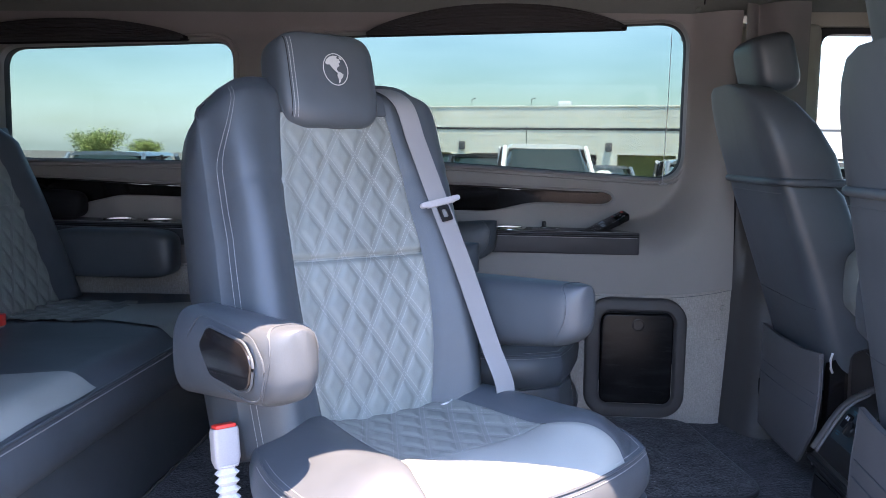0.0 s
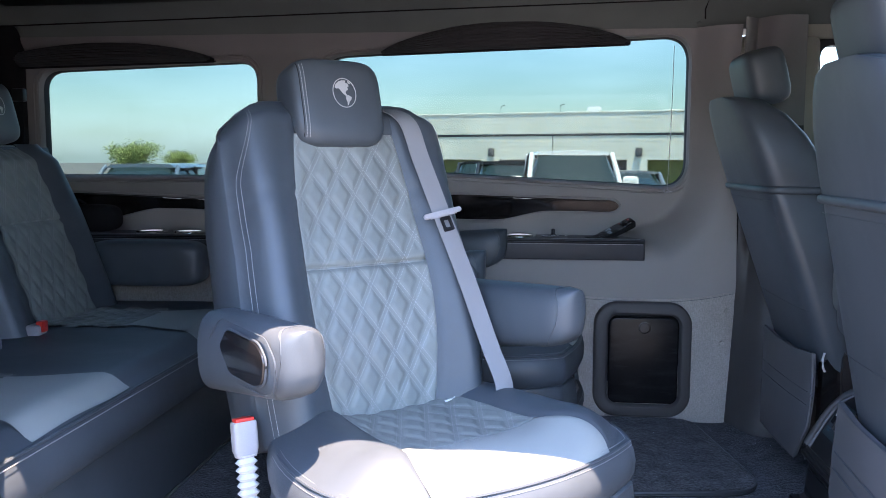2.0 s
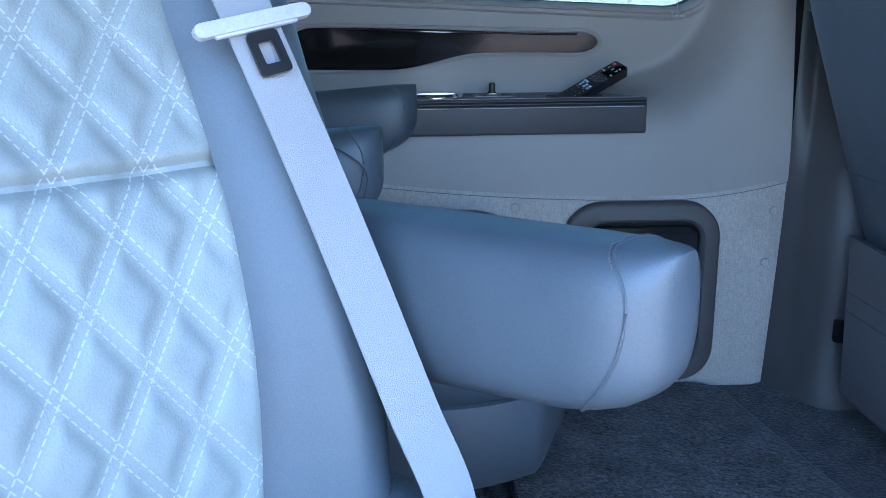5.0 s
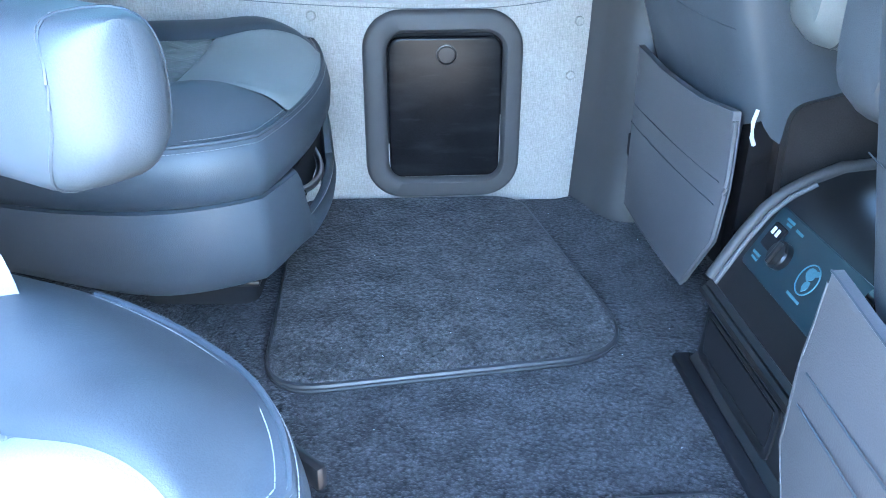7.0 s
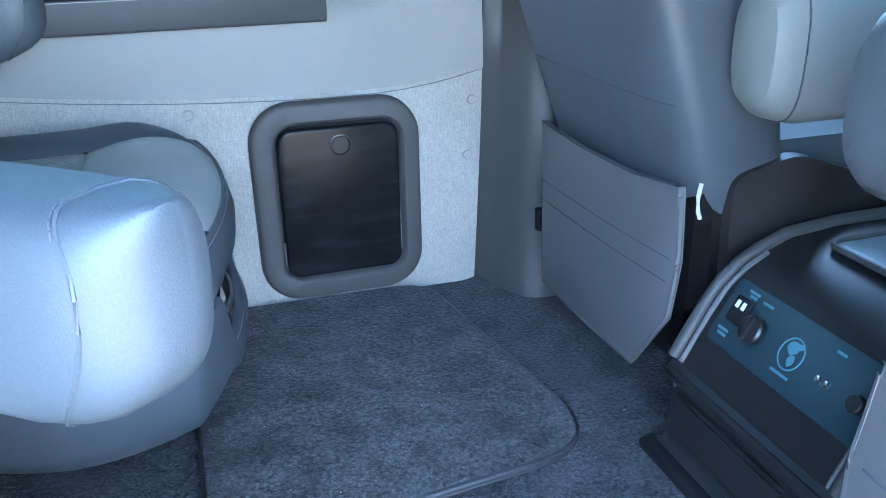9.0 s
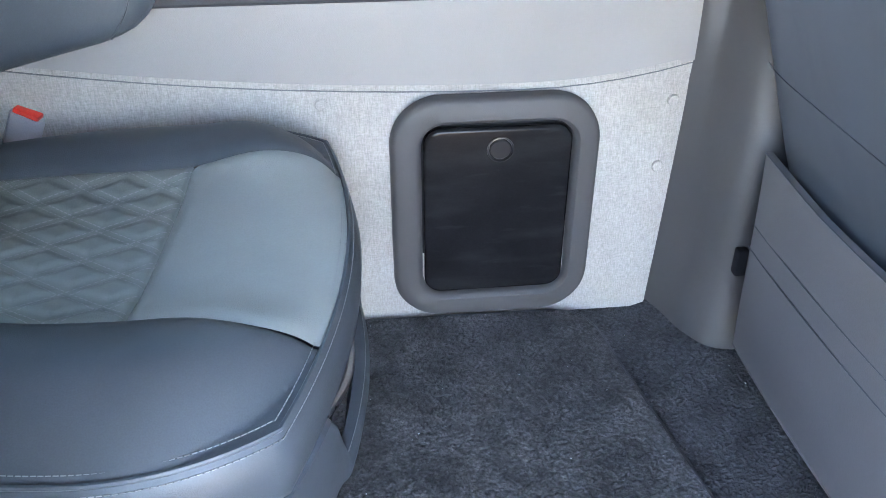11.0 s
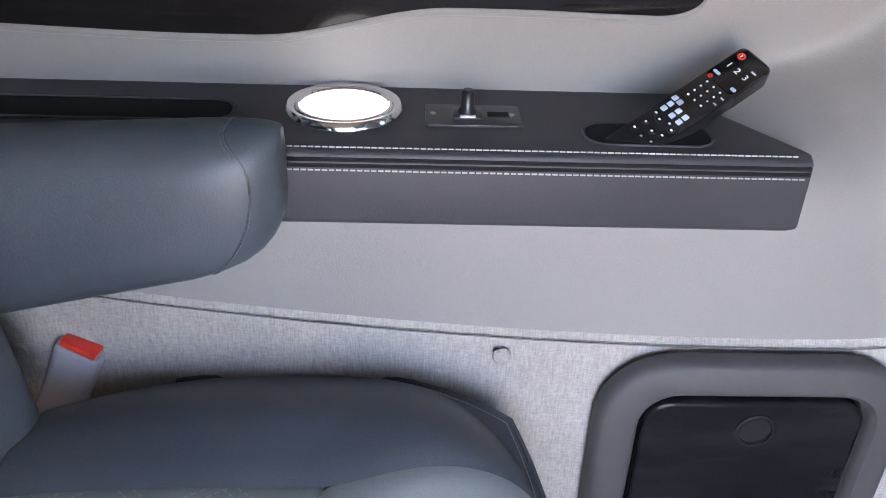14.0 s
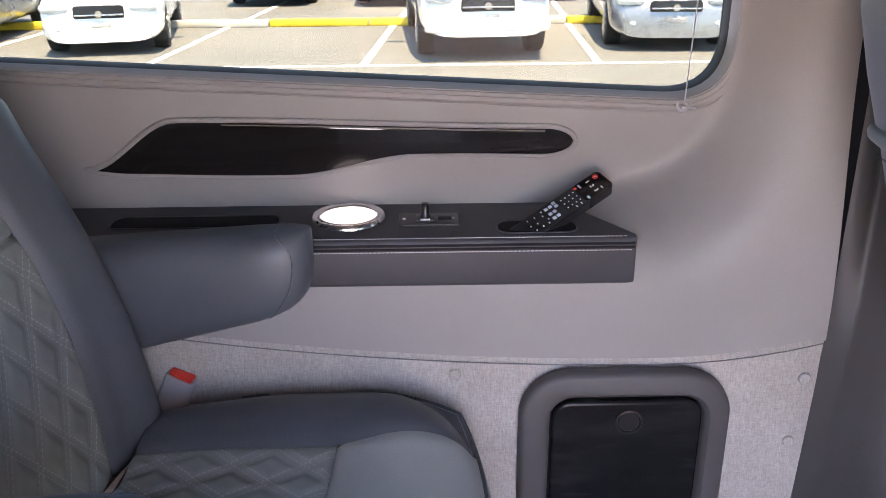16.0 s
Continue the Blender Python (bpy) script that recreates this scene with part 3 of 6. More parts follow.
    tagged(screen, "tinted windscreen at the front of the van", "windscreen", kind="structure")
    side_glass = part("window_passenger_front", slab(rrect(1.30, 0.56, 0.06, 6, 1.27, 1.12), lambda a, b, c: (a, 0.14 + c, b), 0.005), M_TINT, smooth=False)
    tagged(side_glass, "tinted front passenger door window", "window", kind="structure")
    rear_glass = part("window_passenger_rear", slab(rrect(1.66, 0.50, 0.06, 6, -2.29, 1.10), lambda a, b, c: (a, 0.14 + c, b), 0.005), M_TINT, smooth=False)
    tagged(rear_glass, "tinted rear passenger side window", "window", kind="structure")
    for glass in (screen, side_glass):
        glass.visible_shadow = False
    dash = part("dashboard", box(0.45, 2.0, 0.42, (1.62, 1.2, 0.72), 0.08, 4), M_MATT)
    tagged(dash, "dark grey dashboard", "dashboard", kind="structure")


build_shell()


def build_headliner_trim():
    """Seam, screw and dark side panel on the headliner over the driver wall."""
    low = lambda y: 1.57 - 0.25 * (y - 1.85) if y < 2.03 else 1.525 - 0.667 * (y - 2.03)
    edge = [(-3.0 + 0.2 * i, 2.112 - 0.025 * (0.2 * i)) for i in range(17)]
    bm = tube([(x, y, low(y)) for x, y in edge] + [(0.196, 2.075, low(2.075)), (0.204, 2.115, low(2.115))], 0.0028, 6)
    tagged(part("trim_headliner_seam", bm, M_MATT), "dark seam along the grey cloth headliner", "headliner seam", kind="structure")
    bm = disc(0.010, 0.003, (0.184, 2.122, 1.4535), 14, turn=pose(0, 0, 0, 150), bev=0.001)
    tagged(part("trim_fastener", bm, M_HEAD), "round plastic fastener in the headliner edge", "fastener", kind="structure")
    bm = loft([[(-2.40, 1.55, low(1.85) + 0.012 - d), (-2.40, 1.84, low(1.84) - d), (-2.40, 1.978, low(1.978) - d)] + [(0.10, 1.930, low(1.930) - d), (0.10, 1.84, low(1.84) - d), (0.10, 1.55, low(1.85) + 0.012 - d)] for d in (-0.004, 0.006)])
    tagged(part("trim_ceiling_panel", bm, M_BLACK, smooth=False), "dark glossy side panel set into the headliner", "ceiling panel", kind="structure")


build_headliner_trim()


def build_front_left():
    """Pillar cover, door and window beside the driver seat."""
    pil = thing("pillar_driver", "grey plastic lower pillar cover with a flared foot", "pillar cover", kind="structure")
    # plan of the cover: out from the wall panel, round the nose, back along the seat
    plan = [Vector(p) for p in ((0.298, 2.034), (0.330, 1.985), (0.352, 1.935), (0.380, 1.895), (0.425, 1.880), (0.490, 1.890))]

    def cover(u, z0, z1, tuck, v):
        z = z0 + (z1 - z0) * v
        w = min(4.999, u * 5)
        k = int(w)
        p0, p1, p2, p3 = plan[max(0, k - 1)], plan[k], plan[k + 1], plan[min(5, k + 2)]
        t = w - k
        p = 0.5 * (2 * p1 + (p2 - p0) * t + (2 * p0 - 5 * p1 + 4 * p2 - p3) * t * t + (3 * p1 - p0 - 3 * p2 + p3) * t ** 3)
        flare = 0.022 * (1 - smooth01(z / 0.16))
        away = smooth01(u * 3)
        return (p.x + 0.06 * min(z, 0.5) * (1 - 0.6 * away) - 0.4 * flare * away + 0.25 * tuck * away, p.y - flare * away + tuck * away, z)
    part("lower_cover", grid(28, 16, lambda u, v: cover(u, 0.0, 0.262, 0.0, v)), M_PILLAR, pil)
    part("middle_cover", grid(28, 20, lambda u, v: cover(u, 0.250, 1.09, 0.005 + 0.105 * smooth01(v * 1.2), v)), M_PILLAR, pil)
    part("upper_cover", grid(28, 14, lambda u, v: cover(u, 1.08, 1.46, 0.108 + 0.01 * v, v)), M_VINYL, pil)
    part("gap_backing", box(0.05, 0.06, 1.30, (0.345, 2.135, 0.64), 0.0), M_MATT, pil)
    part("clip", box(0.020, 0.02, 0.050, (0.400, 1.876, 0.178), 0.004), M_MATT, pil, "small black clip slot")
    door = thing("door_driver", "front driver door with beige upper trim and open-air window", "van door", kind="structure")
    part("lining", box(1.4, 0.10, 0.86, (1.2, 2.20, 0.45), 0.02), M_PLAST, door)
    part("top_trim", box(0.30, 0.07, 0.44, (0.47, 2.16, 1.19), 0.03, 3), M_BEIGE, door, "beige plastic pillar trim")
    part("header", box(1.4, 0.08, 0.12, (1.2, 2.18, 1.455), 0.02), M_BEIGE, door)
    part("window_frame", frame_ring(rrect(1.16, 0.54, 0.06, 8, 1.17, 1.14), rrect(1.09, 0.47, 0.04, 8, 1.17, 1.14), lambda a, b, c: (a, 2.17 - c, b), ((0, -0.05), (0, 0.01), (0.5, 0.016), (1, 0.01), (1, -0.05))), M_RUBBER, door)
    g = part("pane", slab(rrect(1.14, 0.52, 0.05, 8, 1.17, 1.14), lambda a, b, c: (a, 2.20 + c, b), 0.004), M_CLEAR, door, smooth=False)
    g.visible_shadow = False


build_front_left()


def build_valance(x0, x1, z0, z1, rise):
    v = thing("window_valance", "dark pleated cloth valance arched over a van window", "valance", group="window valances")
    def place(u, w):
        x = x0 + (x1 - x0) * u
        bottom = z0 + (z1 - z0) * u
        top = bottom + 0.012 + rise * (1 - (2 * u - 1) ** 2) ** 0.8
        z = bottom + (top - bottom) * w
        return (x, 2.135 - 0.03 * math.sin(math.pi * w) ** 0.5 - 0.004 * math.sin(w * 28) ** 2, z)
    bm = grid(40, 30, place)
    grid(40, 30, lambda u, w: (place(u, w)[0], 2.165, place(u, w)[2]), bm)
    part("cloth", bm, M_SHADE, v)
    part("bottom_rail", tube([place(i / 30, 0) for i in range(31)], 0.006, 8), M_MATT, v)
    part("end_clip", box(0.02, 0.03, 0.018, (x1 - 0.005, 2.125, z1 + 0.004), 0.003), M_MATT, v)


build_valance(-0.985, -0.065, 1.356, 1.384, 0.092)
build_valance(-2.62, -1.655, 1.318, 1.338, 0.075)

# ---- locker in the wall panel ----
def build_locker():
    lk = thing("wall_locker", "wall locker with dark grey rounded rim and black door", "locker")
    cx, cz = -0.004, 0.230
    face = lambda a, b, c: (a, 2.008 - c, b)
    part("rim", frame_ring(rrect(0.352, 0.428, 0.085, 12, cx, cz), rrect(0.256, 0.332, 0.040, 12, cx + 0.004, cz), face,
                           ((0, -0.004), (0.02, 0.010), (0.08, 0.016), (0.2, 0.020), (0.8, 0.020), (0.93, 0.015), (1.0, 0.004), (1.0, -0.015))), M_RIM, lk)
    d = part("door", slab(rrect(0.250, 0.322, 0.030, 10, cx + 0.004, cz - 0.002), lambda a, b, c: (a, 2.012 - c, b), 0.018, 0.007), M_DOOR, lk, "black plastic door with dusty scuffs")
    part("latch", frame_ring([(0.003 + 0.023 * math.cos(q * 0.2618), 0.350 + 0.023 * math.sin(q * 0.2618)) for q in range(24)],
                             [(0.003 + 0.0185 * math.cos(q * 0.2618), 0.350 + 0.0185 * math.sin(q * 0.2618)) for q in range(24)],
                             lambda a, b, c: (a, 1.995 - c, b), ((0, -0.002), (0.1, 0.003), (0.6, 0.0035), (1.0, -0.001))), M_BLACK, d, "round finger latch")
    part("latch_plug", disc(0.0175, 0.002, (0.003, 1.995, 0.350), 20, turn=pose(0, 0, 0, 90), bev=0.001), M_BLACK, d)
    part("cavity", box(0.262, 0.02, 0.338, (cx + 0.004, 2.02, cz), 0.0), M_MATT, lk)


build_locker()


# ---- shelves, trims and small fittings on the driver wall ----
def build_shelf(x0, x1, cups, slot, plate):
    sh = thing("wall_shelf", "dark leather-covered wall shelf with lit chrome cup holders", "wall shelf", group="wall shelves")
    z0, z1, yf, yb = 0.594, 0.671, 2.012, 2.20
    out = [(x0, yb), (x0, yf + 0.02), (x0 + 0.02, yf)]
    out += [(x1 - 0.012, yf), (x1 - 0.003, yf + 0.003), (x1, yf + 0.014), (x1 - 0.02, yf + 0.05), (x1 - 0.10, yb)]
    rings = []
    cx, cy = (x0 + x1) / 2, 2.11
    for z, k in ((z0 + 0.0, 0.005), (z0 + 0.002, 0.002), (z0 + 0.006, 0.0), (z1 - 0.010, 0.0), (z1 - 0.004, 0.001), (z1 - 0.001, 0.004), (z1, 0.009)):
        rings.append([(x + (cx - x) * k * 0.5, y + (cy - y) * k * 8 if y < 2.19 else y, z) for x, y in out])
    body = part("body", loft(rings), M_SHELF, sh)
    for z in (z1 - 0.006, z1 - 0.012):
        part("welt", tube([(x0 + 0.03, yf + 0.001, z - 0.002), (x1 - 0.006, yf + 0.001, z - 0.002)], 0.0024, 6), M_MATT, sh)
    stitches([(x0 + 0.03, yf + 0.010, z1 + 0.0006), (x1 - 0.014, yf + 0.010, z1 + 0.0006)], sh, length=0.0050, r=0.0006, material=M_EMBLEM)
    stitches([(x0 + 0.03, yf - 0.0006, z1 - 0.0185), (x1 - 0.012, yf - 0.0006, z1 - 0.0185)], sh, length=0.0050, r=0.0006, material=M_EMBLEM)
    for c in cups:
        holder = part("cup_holder", frame_ring([(c + 0.0625 * math.cos(q * 0.19635), 2.122 + 0.0625 * math.sin(q * 0.19635)) for q in range(32)],
                                               [(c + 0.047 * math.cos(q * 0.19635), 2.122 + 0.047 * math.sin(q * 0.19635)) for q in range(32)],
                                               lambda a, b, h: (a, b, z1 + h), ((0, -0.002), (0.02, 0.003), (0.25, 0.0075), (0.55, 0.007), (0.85, 0.003), (1.0, -0.004))), M_CHROME, sh, "chrome cup holder ring")
        part("light_bowl", disc(0.0475, 0.002, (c, 2.122, z1 + 0.0025), 32), M_LAMP, holder, "glowing white cup light")
        part("inner_ring", tube([(c + 0.0485 * math.cos(q * 0.19635), 2.122 + 0.0485 * math.sin(q * 0.19635), z1 + 0.0045) for q in range(32)], 0.0022, 6, closed=True), M_CHROME, holder)
    if slot:
        a, b = slot
        part("slot", slab(rrect(b - a, 0.052, 0.02, 8, (a + b) / 2, 2.108), lambda p, q, h: (p, q, z1 - 0.004 + h), 0.0055, 0.002), M_MATT, sh, "shallow dark tray slot")
        part("slot_edge", tube([(p, q, z1 + 0.001) for p, q in rrect(b - a + 0.006, 0.058, 0.023, 8, (a + b) / 2, 2.108)], 0.0018, 6, closed=True), M_SHELF, sh)
    if plate:
        pl = part("switch_plate", slab(rrect(0.098, 0.056, 0.004, 4, plate, 2.106), lambda p, q, h: (p, q, z1 + h), 0.003, 0.001), M_BLACK, sh, "black switch plate")
        knob = part("switch", loft([[(plate - 0.006 + r * math.cos(t), 2.106 + r * math.sin(t), z1 + 0.003 + h) for t in (i * math.pi / 6 for i in range(12))] for r, h in ((0.011, 0), (0.010, 0.005), (0.007, 0.009), (0.0075, 0.024), (0.005, 0.027))]), M_BLACK, pl)
        part("bezel", box(0.030, 0.030, 0.004, (plate - 0.006, 2.106, z1 + 0.004), 0.001), M_BLACK, pl)
        # gleam on the bezel edge, painted as a small white bar
        part("highlight", box(0.016, 0.003, 0.003, (plate - 0.006, 2.0925, z1 + 0.006), 0.0006), M_WHITEP, pl)
        part("port", box(0.022, 0.012, 0.002, (plate + 0.026, 2.106, z1 + 0.0035), 0.0006), M_MATT, pl)
        for dx in (-0.041, 0.040):
            part("screw", disc(0.003, 0.0012, (plate + dx, 2.106, z1 + 0.003), 10), M_STEEL, pl)
        part("remote_pocket", slab(rrect(0.125, 0.052, 0.022, 8, plate + 0.173, 2.068), lambda p, q, h: (p, q, z1 - 0.002 + h), 0.0032, 0.001), M_MATT, sh, "dark oval pocket in the shelf top")
        part("pocket_edge", tube([(p, q, z1 + 0.001) for p, q in rrect(0.129, 0.056, 0.024, 8, plate + 0.173, 2.068)], 0.0012, 6, closed=True), M_SHELF, sh)
    return sh


build_shelf(-1.0, 0.0, [-0.458], (-0.845, -0.572), -0.325)
build_shelf(-2.35, -1.62, [-1.92, -1.765], None, None)


def build_trim(x0, z):
    tr = thing("wall_trim", "glossy black curved trim inlay with a grey raised edge", "trim inlay", group="wall trims")
    top, low = [], []
    for u in [i / 48 for i in range(46)] + [0.9375 + 0.0625 * math.sin(i * math.pi / 20) for i in range(1, 11)]:
        x = x0 + 0.826 * u
        t = z + 0.010 + 0.088 * smooth01(u / 0.20) - 0.018 * smooth01((u - 0.2) / 0.8)
        b = z + 0.006 * (1 - smooth01(u / 0.08)) - 0.007 * smooth01(u / 0.35) + 0.036 * smooth01((u - 0.42) / 0.26) - 0.003 * smooth01((u - 0.75) / 0.2)
        if u > 0.9375:
            k = math.sqrt(max(0.0004, 1 - ((u - 0.9375) / 0.0625) ** 2))
            t, b = (t + b) / 2 + (t - b) / 2 * k, (t + b) / 2 - (t - b) / 2 * k
        top.append((x, t)), low.append((x, b))
    outline = low + top[::-1]
    ypos = lambda zz: 2.190 - 0.023 * smooth01((zz - 0.70) / 0.16)
    part("inlay", loft([[(a, ypos(b) + 0.004, b) for a, b in outline], [(a, ypos(b) - 0.004, b) for a, b in outline]]), M_GLOSS, tr)
    part("edge", tube([(a, ypos(b) - 0.003, b) for a, b in outline], 0.0048, 8, closed=True), M_VINYL, tr)
    part("chrome_line", tube([(a, ypos(b - 0.01) - 0.0055, b - 0.009) for a, b in top[14:46]], 0.0022, 6), M_CHROME, tr, "thin bright metal line")


build_trim(-0.905, 0.731)
build_trim(-2.47, 0.729)


def build_remote():
    ob = thing("remote_control", "black remote control standing in the shelf pocket", "remote control")
    # long axis from pocket up to the free end; face turned to the room
    low, high = Vector((-0.192, 2.040, 0.655)), Vector((-0.034, 2.126, 0.730))
    ax = (high - low).normalized()
    nrm = Vector((-0.50, -0.80, 0.75))
    nrm = (nrm - ax * nrm.dot(ax)).normalized()
    sd = ax.cross(nrm)
    basis = Matrix((sd, ax, nrm)).transposed().to_4x4()
    ob.matrix_world = Matrix.Translation((low + high) / 2) @ basis
    L = (high - low).length
    part("case", slab(rrect(0.041, L, 0.010, 6), lambda a, b, c: (a, b, c - 0.012), 0.021, 0.006), M_BLACK, ob)
    grey = part("top_block", slab(rrect(0.0412, 0.060, 0.008, 6, 0, L / 2 - 0.030), lambda a, b, c: (a, b, c - 0.013), 0.0225, 0.004), M_GLOSS, ob, "glossy free end of the remote")
    part("lens", box(0.014, 0.004, 0.008, (0.006, L / 2, 0.0), 0.001), M_CHROME, grey)
    tip = L / 2
    z = 0.0092

    def key(x, d, w, h, material, name="button"):
        return part(name, box(w, h, 0.0018, (x, tip - d, z), 0.0006), material, ob)
    part("power_ring", tube([(-0.011 + 0.0034 * math.cos(a), tip - 0.014 + 0.0034 * math.sin(a), z + 0.0004) for a in (i * math.pi / 8 for i in range(16))], 0.0011, 6, closed=True), M_RED, ob, "red ring of the power button")
    part("power_mark", box(0.0012, 0.003, 0.0005, (-0.011, tip - 0.014, z + 0.0008), 0.0), M_WHITEP, ob)
    key(0.012, 0.020, 0.006, 0.0022, M_WHITEP, "print")
    for x, body in ((-0.011, "1"), (0.0, "2"), (0.011, "3")):
        cu = bpy.data.curves.new("digit", "FONT")
        cu.body, cu.size, cu.align_x, cu.align_y, cu.extrude = body, 0.0105, "CENTER", "CENTER", 0.0002
        tmp = new("digit_text", cu)
        me = bpy.data.meshes.new_from_object(tmp)
        bpy.data.objects.remove(tmp)
        me.materials.clear()
        me.materials.append(M_WHITEP)
        dg = new("digit", me)
        dg.parent, dg.location = ob, (x, tip - 0.031, z + 0.0007)
    key(-0.012, 0.047, 0.008, 0.0035, M_KEY), key(0.014, 0.050, 0.006, 0.004, M_KEY)
    part("record_key", disc(0.0026, 0.0018, (-0.013, tip - 0.055, z - 0.001), 12), M_RED, ob)
    for r in range(4):
        for x in (-0.009, 0.0, 0.009):
            d = 0.063 + 0.0085 * r
            part("button", disc(0.0030, 0.0016, (x, tip - d, z - 0.0008), 10), M_MATT, ob)
            part("mark", box(0.0021, 0.0021, 0.0004, (x, tip - d, z + 0.0010), 0.0), M_WHITEP, ob)
    for r in range(2):
        part("mark", box(0.004, 0.0018, 0.0004, (0.0155, tip - 0.066 - 0.010 * r, z), 0.0), M_WHITEP, ob)
    for r in range(3):
        for x in (-0.014, -0.007) if r < 1 else (-0.0115, 0.0, 0.010):
            key(x, 0.101 + 0.0085 * r, 0.0055, 0.0062, M_KEY)
    for x, d in ((-0.012, 0.128), (-0.004, 0.131), (0.006, 0.127), (0.013, 0.131), (-0.010, 0.143), (0.002, 0.146), (0.012, 0.142), (-0.012, 0.156), (0.0, 0.158), (0.011, 0.155)):
        part("button", disc(0.0034, 0.0016, (x, tip - d, z - 0.0008), 10), M_MATT, ob)
        part("mark", box(0.0025, 0.002, 0.0004, (x, tip - d, z + 0.0010), 0.0), M_WHITEP, ob)


build_remote()


def build_hook():
    hk = thing("shade_cord_guide", "small clear plastic cord guide with thin cord at the window", "cord guide")
    yw = wall_y(0.091, 0.843) - 0.006
    part("ring", tube([(0.091 + 0.009 * math.cos(a), yw + 0.004 * math.sin(a), 0.843 + 0.006 * math.sin(a)) for a in (i * math.pi / 8 for i in range(16))], 0.0028, 6, closed=True), M_BUCKLE, hk)
    part("cord", tube([(0.094, yw, 0.845), (0.100, 2.150, 1.12), (0.102, 2.145, 1.375)], 0.0012, 5), M_BUCKLE, hk)
    part("pin", box(0.022, 0.004, 0.004, (0.102, yw, 0.840), 0.001), M_STEEL, hk)


build_hook()


# ---- seats ----
PW, PH = 0.066, 0.105


def quilt_height(u, v, depth=0.0034):
    """Puffed diamonds between double seams."""
    best = 1.0
    for d in (u / PW + v / PH, u / PW - v / PH):
        f = abs((d % 1.0) - 0.5)
        edge = 0.5 - f
        best = min(best, 1.0 if edge > 0.30 else smooth01((edge - 0.055) / 0.245) if edge > 0.055 else 0.10 * (1 - edge / 0.055))
    return depth * best


def wrap_line(fn, n, top):
    """Perimeter of the unit square as (s, t), mapped by fn."""
    out = []
    for a, b in (((-1, -1), (1, -1)), ((1, -1), (1, 1)), ((1, 1), (-1, 1)), ((-1, 1), (-1, -1))):
        for i in range(n):
            k = i / n
            out.append(fn(a[0] + (b[0] - a[0]) * k, a[1] + (b[1] - a[1]) * k))
    return out


def build_cushion(ch, front=0.196, back=0.285, b=0.350, rim_z=0.374, bottom=0.272, bow=0.030, seam_s=0.10, widen=0.25):
    """Seat cushion: two dark bolsters, a quilted middle and a smooth pale front."""
    def foot(s, t):
        if s > 0:
            return front * s * math.sqrt(1 - 0.26 * t * t) + bow * (1 - t * t) * s, b * t * math.sqrt(1 - 0.31 * s * s)
        return back * s * math.sqrt(1 - 0.15 * t * t), b * t * math.sqrt(1 - 0.30 * s * s)

    def height(s, t):
        e = min(1.0, (max(0.0, s) ** 5 + abs(t) ** 5) ** 0.2)
        puff = 0.018 + 0.034 * math.exp(-((abs(t) - 0.70) / 0.24) ** 2) * (1 - 0.25 * smooth01((s - 0.1) / 0.8)) + 0.012 * math.exp(-((s - 0.42) / 0.34) ** 2)
        return rim_z + (1 - e ** 8) * puff

    bound = lambda s: 0.47 + widen * smooth01((s + 0.1) / 1.15)

    def top(s, t, lift=0.0):
        x, y = foot(s, t)
        return (x, y, height(s, t) + lift)

    def groove(q):
        return -0.005 * math.exp(-(q / 0.05) ** 2)
    for sg in (-1, 1):
        part("bolster", grid(52, 22, lambda u, v: top(-1 + 2 * u, sg * (bound(-1 + 2 * u) + (1 - bound(-1 + 2 * u)) * v), groove(v))), M_DARK, ch, "dark grey leather bolster")

    def q_place(u, v):
        s, t = -1 + (1 + seam_s) * u, (2 * v - 1) * (bound(-1 + (1 + seam_s) * u) + 0.03)
        x, y = foot(s, t)
        return (x, y, height(s, t) - 0.004 + quilt_height(y, x + 0.03) * smooth01((1 - u) * 14) * smooth01((1 - abs(2 * v - 1)) * 5) + groove(1 - abs(2 * v - 1)) + groove((1 - u) * 2))
    part("quilted_panel", grid(96, 96, q_place, uvs=lambda u, v: (foot(-1 + (1 + seam_s) * u, (2 * v - 1) * bound(-1 + (1 + seam_s) * u))[1], foot(-1 + (1 + seam_s) * u, 0)[0] + 0.03)), M_QUILT, ch, "pale grey diamond-quilted leather")
    part("front_panel", grid(30, 48, lambda u, v: top(seam_s + (1 - seam_s) * u, (2 * v - 1) * bound(seam_s + (1 - seam_s) * u), groove(1 - abs(2 * v - 1)) * (1 - u ** 4) + groove(u * 2))), M_LIGHT, ch, "smooth pale grey leather")
    rim = wrap_line(lambda s, t: Vector(top(s, t)), 32, 0)
    rings = []
    for q, out in ((0, 0.0), (0.06, 0.006), (0.18, 0.012), (0.40, 0.017), (0.65, 0.015), (0.85, 0.005), (0.96, -0.008), (1.0, -0.025)):
        ring = []
        for p in rim:
            d = Vector((p.x, p.y, 0)).normalized()
            ring.append((p.x + d.x * out, p.y + d.y * out, p.z + (bottom - p.z) * q))
        rings.append(ring)
    part("side_band", loft(rings, caps="end"), M_DARK, ch, "dark grey leather side band")
    keep = [p for p in rim if p.x > -0.19]
    turn_at = max(range(len(keep) - 1), key=lambda i: (keep[i + 1] - keep[i]).length)
    if (keep[turn_at + 1] - keep[turn_at]).length > 0.1:
        keep = keep[turn_at + 1:] + keep[:turn_at + 1]
    out = lambda p, r, z: p + Vector((p.x, p.y, 0)).normalized() * r + Vector((0, 0, z))
    part("piping", tube([out(p, 0.003, 0.0) for p in keep], 0.0030, 6), M_DARK, ch)
    stitches([out(p, 0.0085, -0.008) for p in keep], ch)
    stitches([out(p, -0.007, 0.0012 + 0.003) for p in keep], ch)


